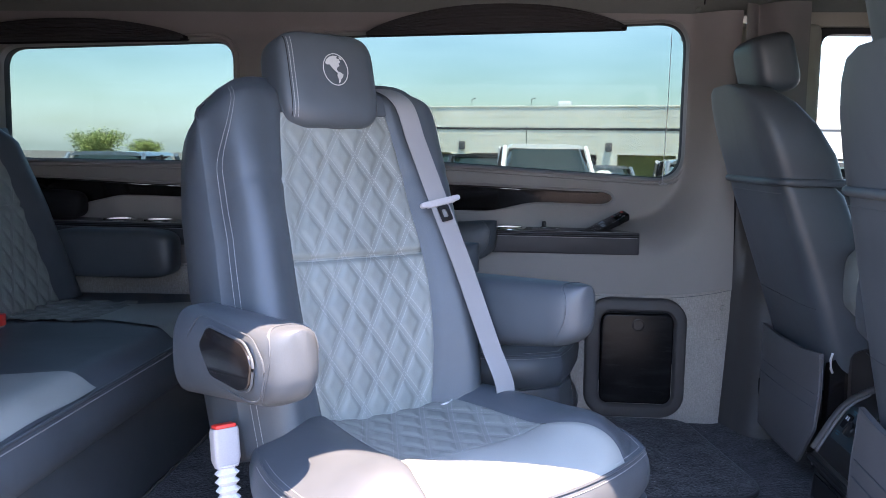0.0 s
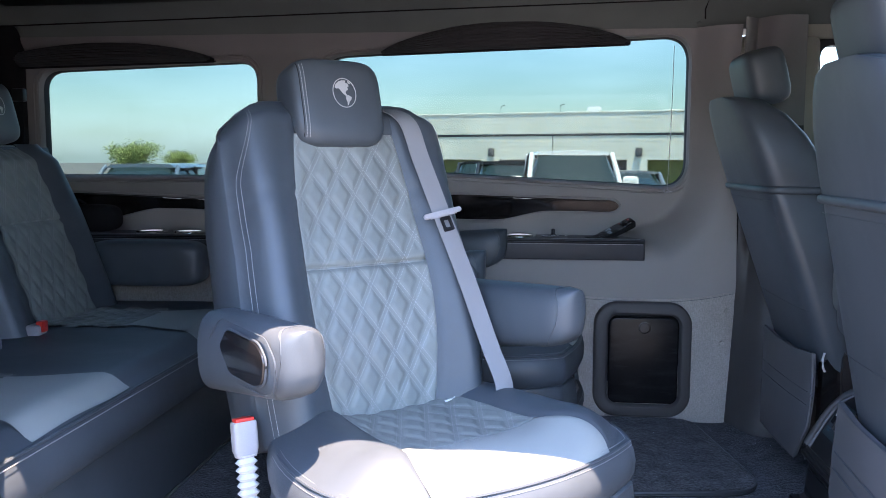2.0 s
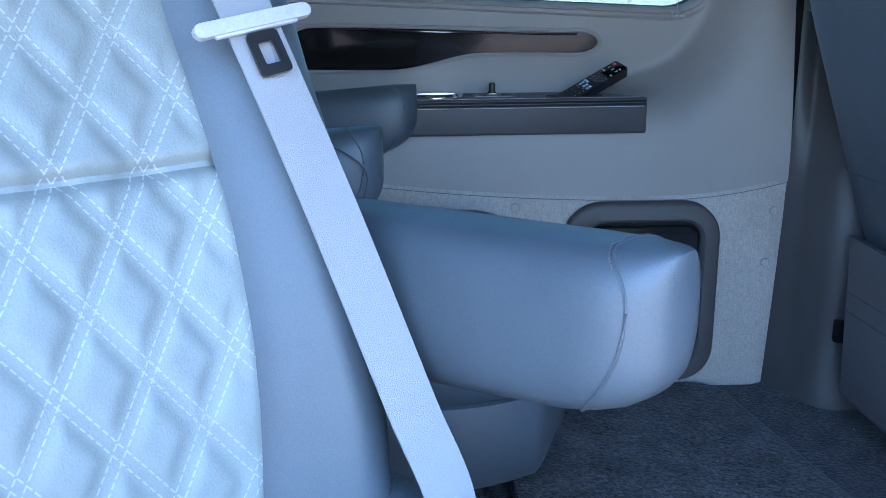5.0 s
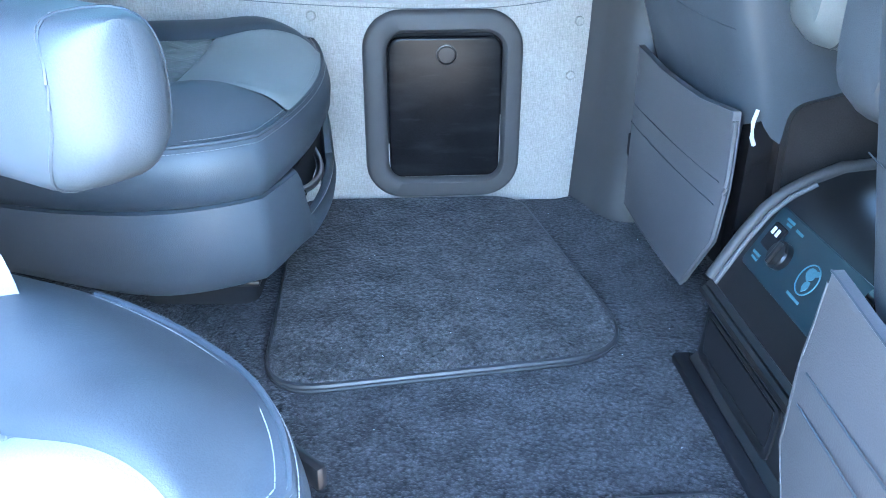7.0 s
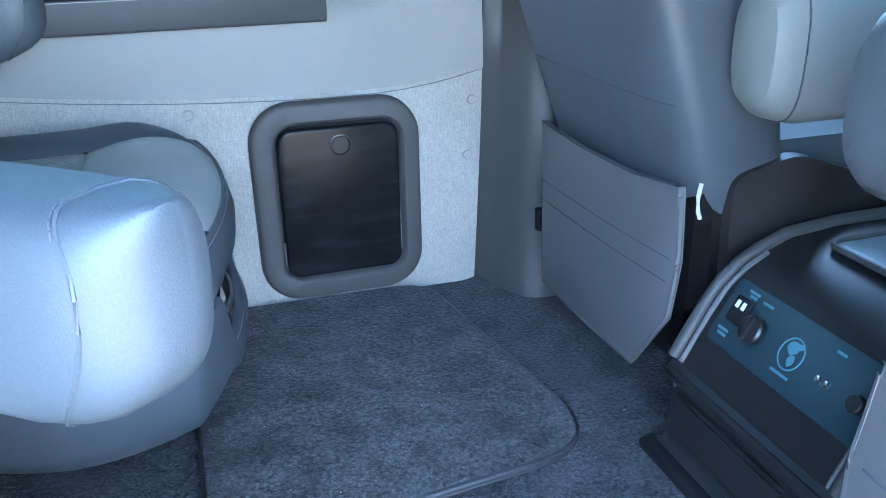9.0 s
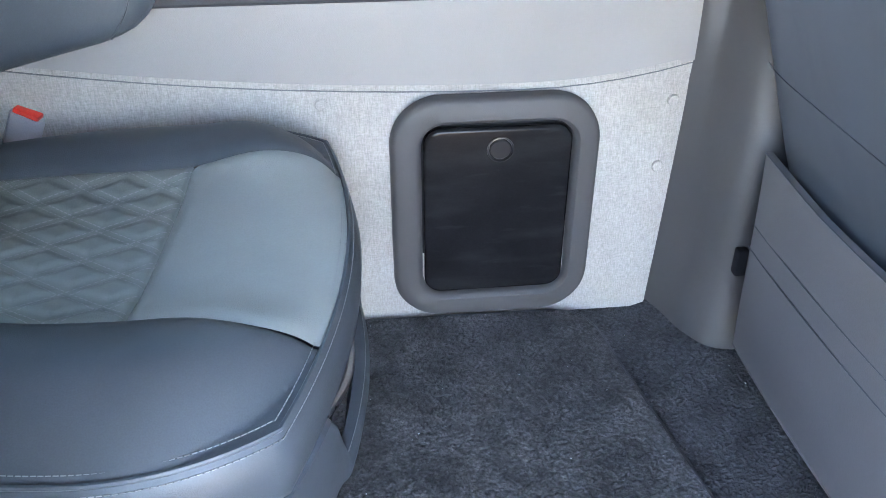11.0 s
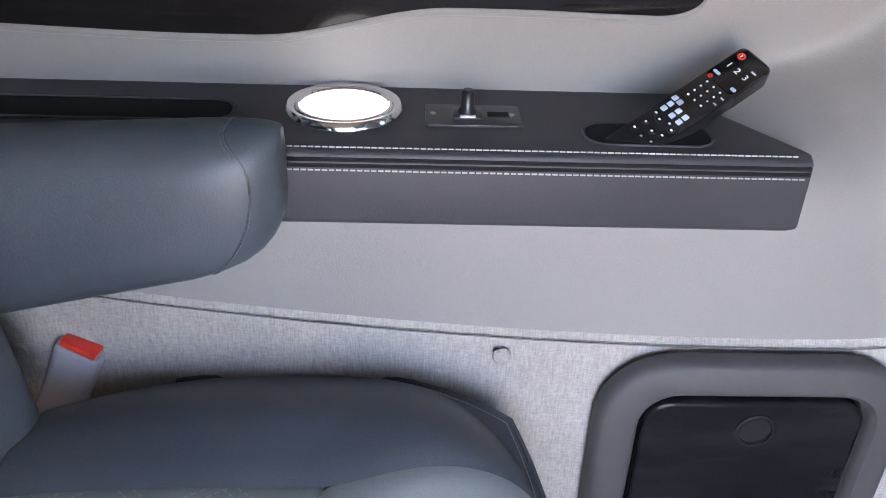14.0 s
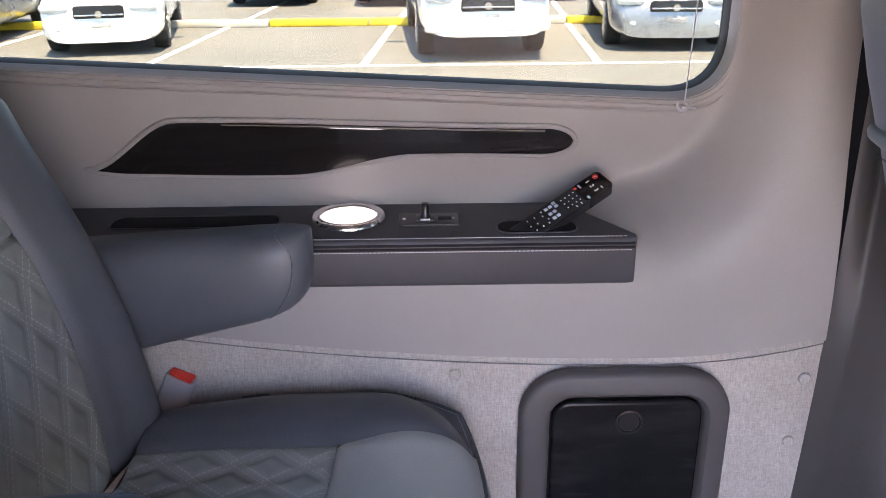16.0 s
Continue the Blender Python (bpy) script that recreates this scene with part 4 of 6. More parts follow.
def build_backrest(ch, foot_x=-0.240, foot_z=0.372, H=0.765, lean=16.0, hw=0.298, q_top=0.885):
    sn, cs = math.sin(radians(lean)), math.cos(radians(lean))

    def at(y, w, f):
        """y across, w up along the back, f forward of it."""
        return Vector((foot_x - sn * w + cs * f, y, foot_z + cs * w + sn * f))

    def half(s):
        return hw * (0.90 + 0.10 * math.sin(math.pi * min(0.72, s * 1.1 + 0.12)))

    def plane(s, t):
        e = 2 * s - 1
        w = H * s if s < 0.5 else H * (0.5 + 0.5 * e * math.sqrt(1 - 0.28 * abs(t) ** 5 * smooth01(e)))
        return half(s) * t * math.sqrt(1 - (0.02 * e * e + 0.16 * e ** 14 if e > 0 else 0)), w

    def fwd(s, t):
        f = 0.018 * math.sin(math.pi * min(1, s * 1.6)) + 0.046 * math.exp(-((abs(t) - 0.76) / 0.20) ** 2) * (1 - 0.55 * smooth01((s - 0.6) / 0.4))
        f -= 0.050 * smooth01((abs(t) - 0.80) / 0.20) ** 1.8
        return f - 0.045 * smooth01((s - 0.92) / 0.08) ** 1.6
    bound = lambda s: 0.44 + 0.09 * math.sin(math.pi * min(1, max(0, s / q_top))) ** 0.8

    def groove(q):
        return -0.008 * math.exp(-(q / 0.05) ** 2)

    def surf(s, t, lift=0.0):
        y, w = plane(s, t)
        return at(y, w, fwd(s, t) + lift)
    for sg in (-1, 1):
        part("back_bolster", grid(50, 18, lambda u, v: surf(u, sg * (bound(u) + (1 - bound(u)) * v), groove(v) - 0.004 * math.exp(-((u - 0.70) / 0.008) ** 2))), M_DARK, ch, "dark grey leather bolster")

    def q_place(u, v):
        s, t = q_top * u, (2 * v - 1) * (bound(q_top * u) + 0.03)
        y, w = plane(s, t)
        return at(y, w, fwd(s, t) - 0.005 + quilt_height(y, w) * smooth01((1 - abs(2 * v - 1)) * 5) + groove(1 - abs(2 * v - 1)) - 0.009 * math.exp(-((s - 0.475) / 0.009) ** 2))
    part("quilted_back", grid(150, 90, q_place, uvs=lambda u, v: plane(q_top * u, (2 * v - 1) * bound(q_top * u))), M_QUILT, ch, "pale grey diamond-quilted leather")
    part("top_panel", grid(10, 24, lambda u, v: surf(q_top + (1 - q_top) * u, (2 * v - 1) * bound(q_top + (1 - q_top) * u))), M_DARK, ch)
    edge = [(s / 30, -1) for s in range(0, 30)] + [(1, -1 + 2 * i / 20) for i in range(21)] + [(1 - s / 30, 1) for s in range(1, 31)] + [(0, 1 - 2 * i / 12) for i in range(1, 12)]
    rings = []
    for dep, sc in ((0.0, 1.0), (-0.008, 1.012), (-0.022, 1.024), (-0.045, 1.035), (-0.08, 1.040), (-0.138, 1.02), (-0.165, 0.96), (-0.175, 0.6)):
        ring = []
        for s, t in edge:
            y, w = plane(s, t)
            ring.append(at(y * sc, H * 0.5 + (w - H * 0.5) * (1 + (sc - 1) * 0.6), fwd(s, t) + dep * (1 - 0.42 * smooth01((s - 0.55) / 0.45))))
        for _ in range(16 if dep < -0.03 else 5 if dep < -0.01 else 0):
            ring = [(ring[i - 1] + 2 * p + ring[(i + 1) % len(ring)]) / 4 if 20 < i < 60 else p for i, p in enumerate(ring)]
        rings.append(ring)
    part("back_shell", loft(rings, caps="end"), M_DARK, ch, "dark grey leather outer back")
    for off in (0.0, 0.010):
        for sg in (-1, 1):
            stitches([surf(i / 40 * 0.97 + 0.01, sg * (0.948 - 0.11 * smooth01((i / 40 - 0.74) / 0.26) - off * 2.0)) + Vector((0.002, 0, 0)) for i in range(41)], ch)
    return surf


def build_headrest(ch, x, z, lean=14.0, y=0.0):
    turn = pose(0, 0, 0, 0, -lean, 0)
    hr = part("headrest", blob(0.062, 0.117, 0.104, 0.42, 0.40, 40, 26, at=(x, y, z), turn=turn), M_DARK, ch, "dark grey leather headrest with stitched emblem")
    f = lambda b, c, out=0.0: Vector((x, y, z)) + (turn @ Vector((0.0615 + out, b, c))).to_3d()
    cy, cz = 0.006, 0.016
    part("emblem_ring", tube([f(cy + 0.0295 * math.cos(i * math.pi / 20), cz + 0.034 * math.sin(i * math.pi / 20)) for i in range(40)], 0.0012, 6, closed=True), M_EMBLEM, hr, "embroidered pale grey ring")
    north = [(-0.024, 0.012), (-0.021, 0.019), (-0.013, 0.026), (-0.004, 0.029), (0.006, 0.029), (0.004, 0.024), (0.010, 0.022), (0.013, 0.016), (0.008, 0.013), (0.010, 0.008), (0.004, 0.004), (0.002, -0.001), (0.006, -0.005), (0.003, -0.007), (-0.004, -0.002), (-0.009, 0.004), (-0.013, 0.010), (-0.019, 0.009)]
    south = [(0.004, -0.006), (0.009, -0.005), (0.017, -0.010), (0.015, -0.016), (0.010, -0.021), (0.007, -0.028), (0.004, -0.030), (0.005, -0.022), (0.002, -0.014)]
    isle = [(0.010, 0.028), (0.016, 0.026), (0.017, 0.021), (0.012, 0.023)]
    for land in (north, south, isle):
        face = bmesh.new()
        low, top = [[face.verts.new(f(cy + b, cz + c, o)) for b, c in land] for o in (-0.002, 0.0011)]
        face.faces.new(top), face.faces.new(low[::-1])
        for a in range(len(land)):
            d = (a + 1) % len(land)
            face.faces.new((low[a], low[d], top[d], top[a]))
        bmesh.ops.triangulate(face, faces=face.faces[:])
        part("emblem_patch", face, M_EMBLEM, hr, smooth=False)
    def skin(b, c):
        """The pad's rounded face at b across and c up."""
        q = (abs(b) / 0.117) ** (2 / 0.42) + (abs(c) / 0.104) ** (2 / 0.40)
        return f(b, c, -0.0615 + 0.062 * max(0.05, 1 - min(1.0, q)) ** 0.21 + 0.0006)
    for o in (0.0, 0.0065):
        pts = [skin(-0.096 + o, -0.084 + 0.168 * i / 24) for i in range(25)]
        stitches(pts, hr, r=0.0006)
    part("side_seam", tube([skin(-0.1005, -0.084 + 0.168 * i / 24) for i in range(25)], 0.0010, 6), M_MATT, hr)
    part("post_cover", box(0.05, 0.13, 0.03, f(0, -0.108) - Vector((0.085, 0, 0)), 0.012, 3), M_MATT, hr)


def build_arm(ch, yc, cap, tip_x=0.0, z_tip=0.59, z_root=0.59, h_tip=0.064, h_root=0.085):
    """A padded armrest that grows thicker to its root; yc: its place across the seat."""
    side = 1 if yc > 0 else -1
    rings = []
    long = 0.385
    prof = [(0.0, 0.22), (0.003, 0.42), (0.009, 0.60), (0.019, 0.76), (0.034, 0.88), (0.054, 0.955), (0.082, 1.0), (0.12, 1.0), (0.2, 1.0), (0.3, 1.0), (long, 1.0)]

    def ring(d, s, grow=0.0):
        u = d / long
        hz = (h_tip + (h_root - h_tip) * u) * (0.46 + 0.54 * s) + grow
        hy = (0.054 + 0.004 * u) * s + grow
        zc = z_tip + (z_root - z_tip) * u + 0.030 * (1 - s)
        out = []
        for i in range(32):
            a = 2 * math.pi * i / 32
            c, sn = math.cos(a), math.sin(a)
            out.append(Vector((tip_x - d, yc + hy * math.copysign(abs(c) ** 0.62, c), zc + hz * math.copysign(abs(sn) ** 0.75, sn))))
        return out
    arm = part("armrest", loft([ring(d, s) for d, s in prof]), M_DARK, ch, "dark grey padded leather armrest")
    # the end seam bows round the tip: furthest back at the bottom
    def girth(d):
        for (d0, s0), (d1, s1) in zip(prof, prof[1:]):
            if d <= d1:
                return s0 + (s1 - s0) * (d - d0) / (d1 - d0)
        return 1.0
    line = []
    for k in range(32):
        sn = math.sin(2 * math.pi * k / 32)
        d = 0.022 + 0.037 * sn * sn - 0.012 * sn
        line.append(ring(d, girth(d), 0.0005)[k])
    part("seam_piping", tube(line, 0.0014, 5, closed=True), M_DARK, arm)
    stitches([p + Vector((-0.004, 0, 0)) for p in line + line[:1]], arm, r=0.0004, material=M_PLAST)
    part("hinge", disc(0.045, 0.03, (tip_x - 0.345, yc - side * 0.075 - 0.015, z_root), 20, turn=pose(0, 0, 0, -90)), M_MATT, arm)
    if cap:
        rim = rounded([(-0.112, 0.002), (-0.074, 0.040), (0.066, 0.037), (0.098, 0.012), (0.088, -0.030), (0.056, -0.042), (-0.062, -0.042)], 0.014, 5)
        part("side_cap", slab(rim, lambda p, q, c: (tip_x - 0.150 + p, yc + side * (0.0465 + c), z_tip - 0.006 + q), 0.0135, 0.004), M_GLOSS, arm, "glossy black oval side cap")
        part("cap_gather", tube([(tip_x - 0.150 + p * 1.03, yc + side * 0.0555, z_tip - 0.006 + q * 1.05) for p, q in rim], 0.0022, 6, closed=True), M_DARK, arm)
        part("side_seam", tube([(tip_x - 0.158 + p * 1.50, yc + side * (0.0550 - 0.004 * (abs(q) / 0.04) ** 4), z_tip - 0.006 + q * 1.36) for p, q in rim], 0.0015, 5, closed=True), M_DARK, arm)


def build_skirt(ch, front=0.207, b=0.352):
    n = 160
    pts = []
    for i in range(n):
        q = 4 * i / n
        s, t = ((-1 + 2 * q, -1) if q < 1 else (1, -1 + 2 * (q - 1)) if q < 2 else (1 - 2 * (q - 2), 1) if q < 3 else (-1, 1 - 2 * (q - 3)))
        if s > 0:
            pts.append((front * s * math.sqrt(1 - 0.26 * t * t) + 0.030 * (1 - t * t) * s, b * t * math.sqrt(1 - 0.31 * s * s)))
        else:
            pts.append((0.285 * s * math.sqrt(1 - 0.15 * t * t), b * t * math.sqrt(1 - 0.30 * s * s)))

    def top(x, y):
        if x > 0.10 and -0.20 < y < 0.22:
            return 0.300 - 0.098 * smooth01((y + 0.20) / 0.05) * smooth01((0.22 - y) / 0.07)
        return 0.302
    def low(x, y):
        return 0.158 + 0.022 * smooth01((0.05 - x) / 0.25) - 0.006 * smooth01((x - 0.15) / 0.1)
    rings = []
    for q, out in ((0, -0.004), (0.02, 0.003), (0.3, 0.009), (0.75, 0.005), (0.95, -0.008), (1.0, -0.016), (0.97, -0.024), (0.3, -0.014), (0.0, -0.012)):
        ring = []
        for x, y in pts:
            d = Vector((x, y)).normalized()
            z = top(x, y) + (low(x, y) - top(x, y)) * q
            ring.append((x + d.x * out, y + d.y * out, z))
        rings.append(ring)
    part("skirt", loft(rings + [rings[0]], caps=False), M_DARK, ch, "dark grey leather-covered base skirt")
    for dz in (0.022, 0.030):
        stitches([Vector((x, y, low(x, y) + dz)) + Vector((x, y, 0)).normalized() * 0.0035 for x, y in pts], ch)
    part("front_bar", tube([(0.13 + 0.09 * math.sin(math.pi * i / 18) ** 0.7, -0.20 + 0.40 * i / 18, 0.244 - 0.030 * math.sin(math.pi * i / 18)) for i in range(19)], 0.007, 8), M_STEEL, ch, "bent steel adjuster bar")
    part("inner_pan", box(0.42, 0.42, 0.09, (-0.01, 0, 0.225), 0.01), M_MATT, ch)
    ped = part("pedestal", loft([[(x * s, y * s, z) for x, y in rrect(0.34, 0.34, 0.05, 5)] for z, s in ((0.0, 0.62), (0.010, 0.60), (0.062, 0.52), (0.10, 0.52), (0.15, 0.60), (0.19, 0.95))]), M_MATT, ch, "black steel swivel pedestal")
    part("floor_plate", box(0.31, 0.31, 0.012, (-0.03, 0, 0.068), 0.004), M_BLACK, ped)
    for y in (-0.14, 0.14):
        part("rail", box(0.29, 0.03, 0.022, (-0.03, y, 0.084), 0.004), M_BLACK, ped)
        for x in (-0.14, 0.09):
            part("bolt", disc(0.009, 0.008, (x, y, 0.094), 6), M_STEEL, ped)


def build_chair(m, label, arms, lift, back, shift=0.0, bow=0.030, seam_s=0.10, widen=0.25, grow=0.0):
    ch = thing("captain_chair", label, "van seat", group="captain chairs")
    build_cushion(ch, 0.196 + 0.6 * grow, b=0.350 + grow, bow=bow, seam_s=seam_s, widen=widen)
    before = set(ch.children)
    surf = build_backrest(ch, *back)
    build_headrest(ch, back[0] - 0.232, 1.066, 14.0, -0.012)
    for ob in set(ch.children) - before:
        ob.location.y += shift
    for a in arms:
        build_arm(ch, *a)
    build_skirt(ch, 0.207, 0.352 + grow)
    part("side_lever", box(0.10, 0.012, 0.025, (0.05, 0.372, 0.290), 0.005), M_BLACK, ch, "black plastic recline lever")
    for ob in ch.children:
        if not ob.name.startswith(("pedestal", "armrest", "skirt", "inner_pan", "front_bar")):
            ob.location.z += lift
    ch.matrix_world = m
    return ch, surf


CHAIR_A = pose(-0.536, 0.542, 0, 0, 0, -48)
CHAIR_B = pose(-0.478, 1.656, 0, 0, 0, -3.5)
chair, chair_surf = build_chair(CHAIR_A, "two-tone grey quilted leather captain chair swivelled to the doorway",
                                [(0.300, False, 0.010, 0.617, 0.574), (-0.354, True, 0.020, 0.606, 0.566)], 0.014, (-0.240, 0.360, 0.757, 16.0), -0.028)
other, _ = build_chair(CHAIR_B, "two-tone grey quilted leather captain chair facing forward beside the wall",
                       [(0.320, False, -0.042, 0.648, 0.582, 0.064, 0.100), (-0.302, True, -0.048, 0.632, 0.568, 0.066, 0.090)], 0.022, (-0.305, 0.380, 0.765, 17.0), 0.0, 0.018, 0.03, 0.15, 0.020)


def build_belt(ch):
    """Lap and shoulder belt lying on the left bolster."""
    drop = Vector((0, -0.028, 0))
    head, foot_at = chair_surf(0.93, 0.56), Vector((-0.165, 0.255, 0.440))
    line = [chair_surf(1.0, 0.50) - Vector((0.06, 0, 0.01)), chair_surf(0.985, 0.535)]
    for i in range(9):
        q = i / 8
        p = head.lerp(foot_at, q)
        near = chair_surf(0.93 - 0.86 * q, 0.56 + 0.26 * q)
        line.append(Vector((0.5 * (p.x + near.x + math.sqrt((p.x - near.x) ** 2 + 0.0006)), p.y, p.z)))
    line = [p + drop for p in line + [Vector((-0.172, 0.260, 0.37)), Vector((-0.176, 0.262, 0.31))]]
    pts = [Vector(p) for p in line]
    fine = []
    for i in range(len(pts) - 1):
        p0, p1, p2, p3 = pts[max(0, i - 1)], pts[i], pts[i + 1], pts[min(len(pts) - 1, i + 2)]
        for q in range(8):
            t = q / 8
            fine.append(0.5 * (2 * p1 + (p2 - p0) * t + (2 * p0 - 5 * p1 + 4 * p2 - p3) * t * t + (3 * p1 - p0 - 3 * p2 + p3) * t ** 3))
    rings = []
    for i, p in enumerate(fine):
        d = (fine[min(i + 1, len(fine) - 1)] - fine[max(i - 1, 0)]).normalized()
        side = Vector((0.10, 1, 0.05))
        side = (side - d * side.dot(d)).normalized()
        nrm = side.cross(d)
        if nrm.x < 0:
            nrm = -nrm
        p = p + nrm * 0.014
        rings.append([p + side * a * 0.0235 + nrm * b * 0.0009 for a, b in ((-1, -1), (1, -1), (1, 1), (0, 1.6), (-1, 1))])
    belt = part("seat_belt", loft(rings), M_BELT, ch, "pale lilac-grey seat belt webbing")
    spot, low = line[5], line[6]
    d = (low - spot).normalized()
    sd = Vector((0.10, 1, 0.05))
    sd = (sd - d * sd.dot(d)).normalized()
    nm = sd.cross(d)
    if nm.x < 0:
        nm, sd = -nm, -sd
    lt = Matrix.Translation(spot + nm * 0.020) @ Matrix((sd, d, nm)).transposed().to_4x4()
    part("latch_plate", box(0.075, 0.013, 0.005, (0, -0.012, 0), 0.002), M_BUCKLE, belt, "grey latch plate").matrix_local = lt
    tongue = frame_ring(rrect(0.028, 0.036, 0.004, 4), rrect(0.014, 0.018, 0.002, 4), lambda p, q, h: (p, q + 0.014, h), ((0, -0.0015), (0, 0.0015), (1, 0.0015), (1, -0.0015), (0, -0.0015)))
    part("tongue", tongue, M_BLACK, belt).matrix_local = lt @ Matrix.Translation((0, 0, 0.002))
    bm = slab(rrect(0.105, 0.012, 0.006, 5), lambda p, q, h: (p, q - 0.014, h - 0.003), 0.007, 0.002)
    part("belt_stop", bm, M_BUCKLE, belt).matrix_local = lt


build_belt(chair)
part("anchor_loop", tube([(-0.232, 0.110, 0.402), (-0.222, 0.114, 0.408), (-0.220, 0.135, 0.411), (-0.232, 0.150, 0.416)], 0.0024, 8), M_BELLOWS, chair, "white plastic anchor loop in the seat gap")


def build_buckle(ch, x, y, z0, z1, bellows, tilt=0.0, turn=0.0, drop=0.075):
    st = part("buckle", loft([[(x + a * s, y + b * s2, z) for a, b in rrect(0.030, 0.050, 0.008, 4)] for z, s, s2 in ((z1 - drop, 0.85, 0.8), (z1 - drop + 0.015, 1, 1), (z1 - 0.012, 1.0, 1.0), (z1 - 0.003, 0.95, 0.95))]), M_BUCKLE, ch, "grey plastic belt buckle")
    part("release_button", box(0.024, 0.040, 0.010, (x, y, z1 - 0.001), 0.003), M_RED, st, "red release button")
    if bellows:
        rings = []
        n = 7
        for i in range(n * 4 + 1):
            z = z0 + (z1 - 0.07 - z0) * i / (n * 4)
            r = 1.0 + 0.22 * math.cos(i * math.pi / 2)
            rings.append([(x + a * r, y + b * r, z) for a, b in rrect(0.026, 0.036, 0.010, 4)])
        part("bellows", loft(rings), M_BELLOWS, st, "white corrugated plastic stalk")
        part("stalk_foot", box(0.034, 0.046, 0.05, (x, y, z0 - 0.02), 0.008), M_BELLOWS, st)
    else:
        part("stalk", box(0.016, 0.030, z1 - 0.10 - z0, (x, y, (z0 + z1 - 0.10) / 2), 0.004), M_MATT, st)
    pivot = Vector((x, y, z0))
    st.matrix_local = Matrix.Translation(pivot) @ pose(0, 0, 0, 0, tilt, 0) @ pose(0, 0, 0, 0, 0, turn) @ Matrix.Translation(-pivot)


build_buckle(chair, -0.245, -0.356, 0.262, 0.440, True, -8.0, 0.0)
build_buckle(other, -0.352, 0.345, 0.27, 0.456, False, 24.0, 84.0, 0.12)


# ---- rear bench ----
def build_bench():
    be = thing("rear_bench", "full-width rear bench in dark and pale grey leather", "bench seat")
    part("base", box(0.72, 1.60, 0.30, (-1.79, 1.12, 0.155), 0.012, 2), M_DARK, be, "dark leather-covered bench base")
    part("base_edge", tube([(-1.428, 0.33, 0.008), (-1.428, 1.91, 0.008)], 0.004, 6), M_PLAST, be, "pale metal floor edge")
    def cushion(u, v):
        y = 0.30 + 1.62 * v
        e = smooth01((u - 0.86) / 0.14)
        ends = smooth01((abs(2 * v - 1) - 0.97) / 0.03)
        z = 0.432 + 0.006 * math.sin(y * 8.1) ** 2 - 0.040 * e ** 2 - 0.03 * ends - 0.004 * smooth01((0.5 - u) / 0.5)
        return (-2.02 + 0.635 * u, y, z)
    top = part("cushion", grid(40, 70, cushion), M_DARK, be, "dark grey leather seat cushion")
    part("cushion_front", grid(12, 40, lambda u, v: (-1.385 + 0.016 * math.sin(math.pi * u) - 0.05 * smooth01((u - 0.8) / 0.2), 0.30 + 1.62 * v, 0.392 - 0.13 * u)), M_DARK, be)
    part("cushion_under", box(0.6, 1.6, 0.09, (-1.72, 1.11, 0.33), 0.02), M_DARK, be)
    part("piping", tube([(-1.382, 0.31, 0.394), (-1.382, 1.90, 0.394)], 0.004, 6), M_DARK, be)
    stitches([(-1.374, 0.31, 0.384), (-1.374, 1.90, 0.384)], be, 0.008, 0.0055, 0.0009)
    for cy in (0.64, 1.52):
        def pale(u, v):
            w = 0.13 + 0.075 * smooth01(u)
            y = cy + (2 * v - 1) * w
            x = -1.665 + 0.275 * u - 0.02 * (2 * v - 1) ** 4 * (1 - u)
            q = cushion(min(1, (x + 2.02) / 0.635), (y - 0.30) / 1.62)
            return (x, y, q[2] + 0.005 + 0.006 * math.sin(math.pi * v) * math.sin(math.pi * min(1, u + 0.2)))
        part("front_panel", grid(20, 20, pale), M_LIGHT, be, "smooth pale grey leather")
        def qseat(u, v):
            x, y = -1.97 + 0.31 * u, cy + (2 * v - 1) * 0.165
            q = cushion((x + 2.02) / 0.635, (y - 0.30) / 1.62)
            return (x, y, q[2] + 0.002 + quilt_height(y, x, 0.006))
        part("quilted_panel", grid(60, 60, qseat, uvs=lambda u, v: ((2 * v - 1) * 0.165, 0.31 * u)), M_QUILT, be, "pale grey diamond-quilted leather")
        # back section
        ln = math.tan(radians(20))
        def bplace(w, t, lift=0.0):
            f = 0.040 * math.exp(-((abs(t) - 0.76) / 0.2) ** 2) - 0.06 * smooth01((abs(t) - 0.82) / 0.18) ** 1.5 - 0.05 * smooth01((w - 0.52) / 0.06) + 0.01
            hw = 0.345 * (1 - 0.12 * smooth01((w - 0.3) / 0.3))
            return (-1.955 - ln * w + f + lift, cy + hw * t, 0.43 + w)
        for sg in (-1, 1):
            part("back_bolster", grid(30, 14, lambda u, v: bplace(0.58 * u, sg * (0.5 + 0.5 * v))), M_DARK, be)
        part("quilted_back", grid(90, 60, lambda u, v: Vector(bplace(0.575 * u, (2 * v - 1) * 0.5)) + Vector((quilt_height((2 * v - 1) * 0.17, 0.575 * u, 0.006) - 0.010 * math.exp(-((u - 0.55) / 0.012) ** 2), 0, 0)),
                                  uvs=lambda u, v: ((2 * v - 1) * 0.17, 0.575 * u)), M_QUILT, be, "pale grey diamond-quilted leather")
        part("back_shell", loft([[(-2.03 - ln * w - d, cy + y, 0.43 + w) for d, y in ((0, -0.33), (-0.05, -0.34), (-0.05, 0.34), (0, 0.33), (0.08, 0.30), (0.08, -0.30))] for w in (-0.02, 0.3, 0.52, 0.57)]), M_DARK, be)
        build_headrest(be, -2.205, 1.105, 14, cy)
    part("armrest", blob(0.225, 0.065, 0.085, 0.4, 0.4, 30, 18, at=(-1.835, 1.90, 0.575)), M_DARK, be, "dark grey padded leather armrest")
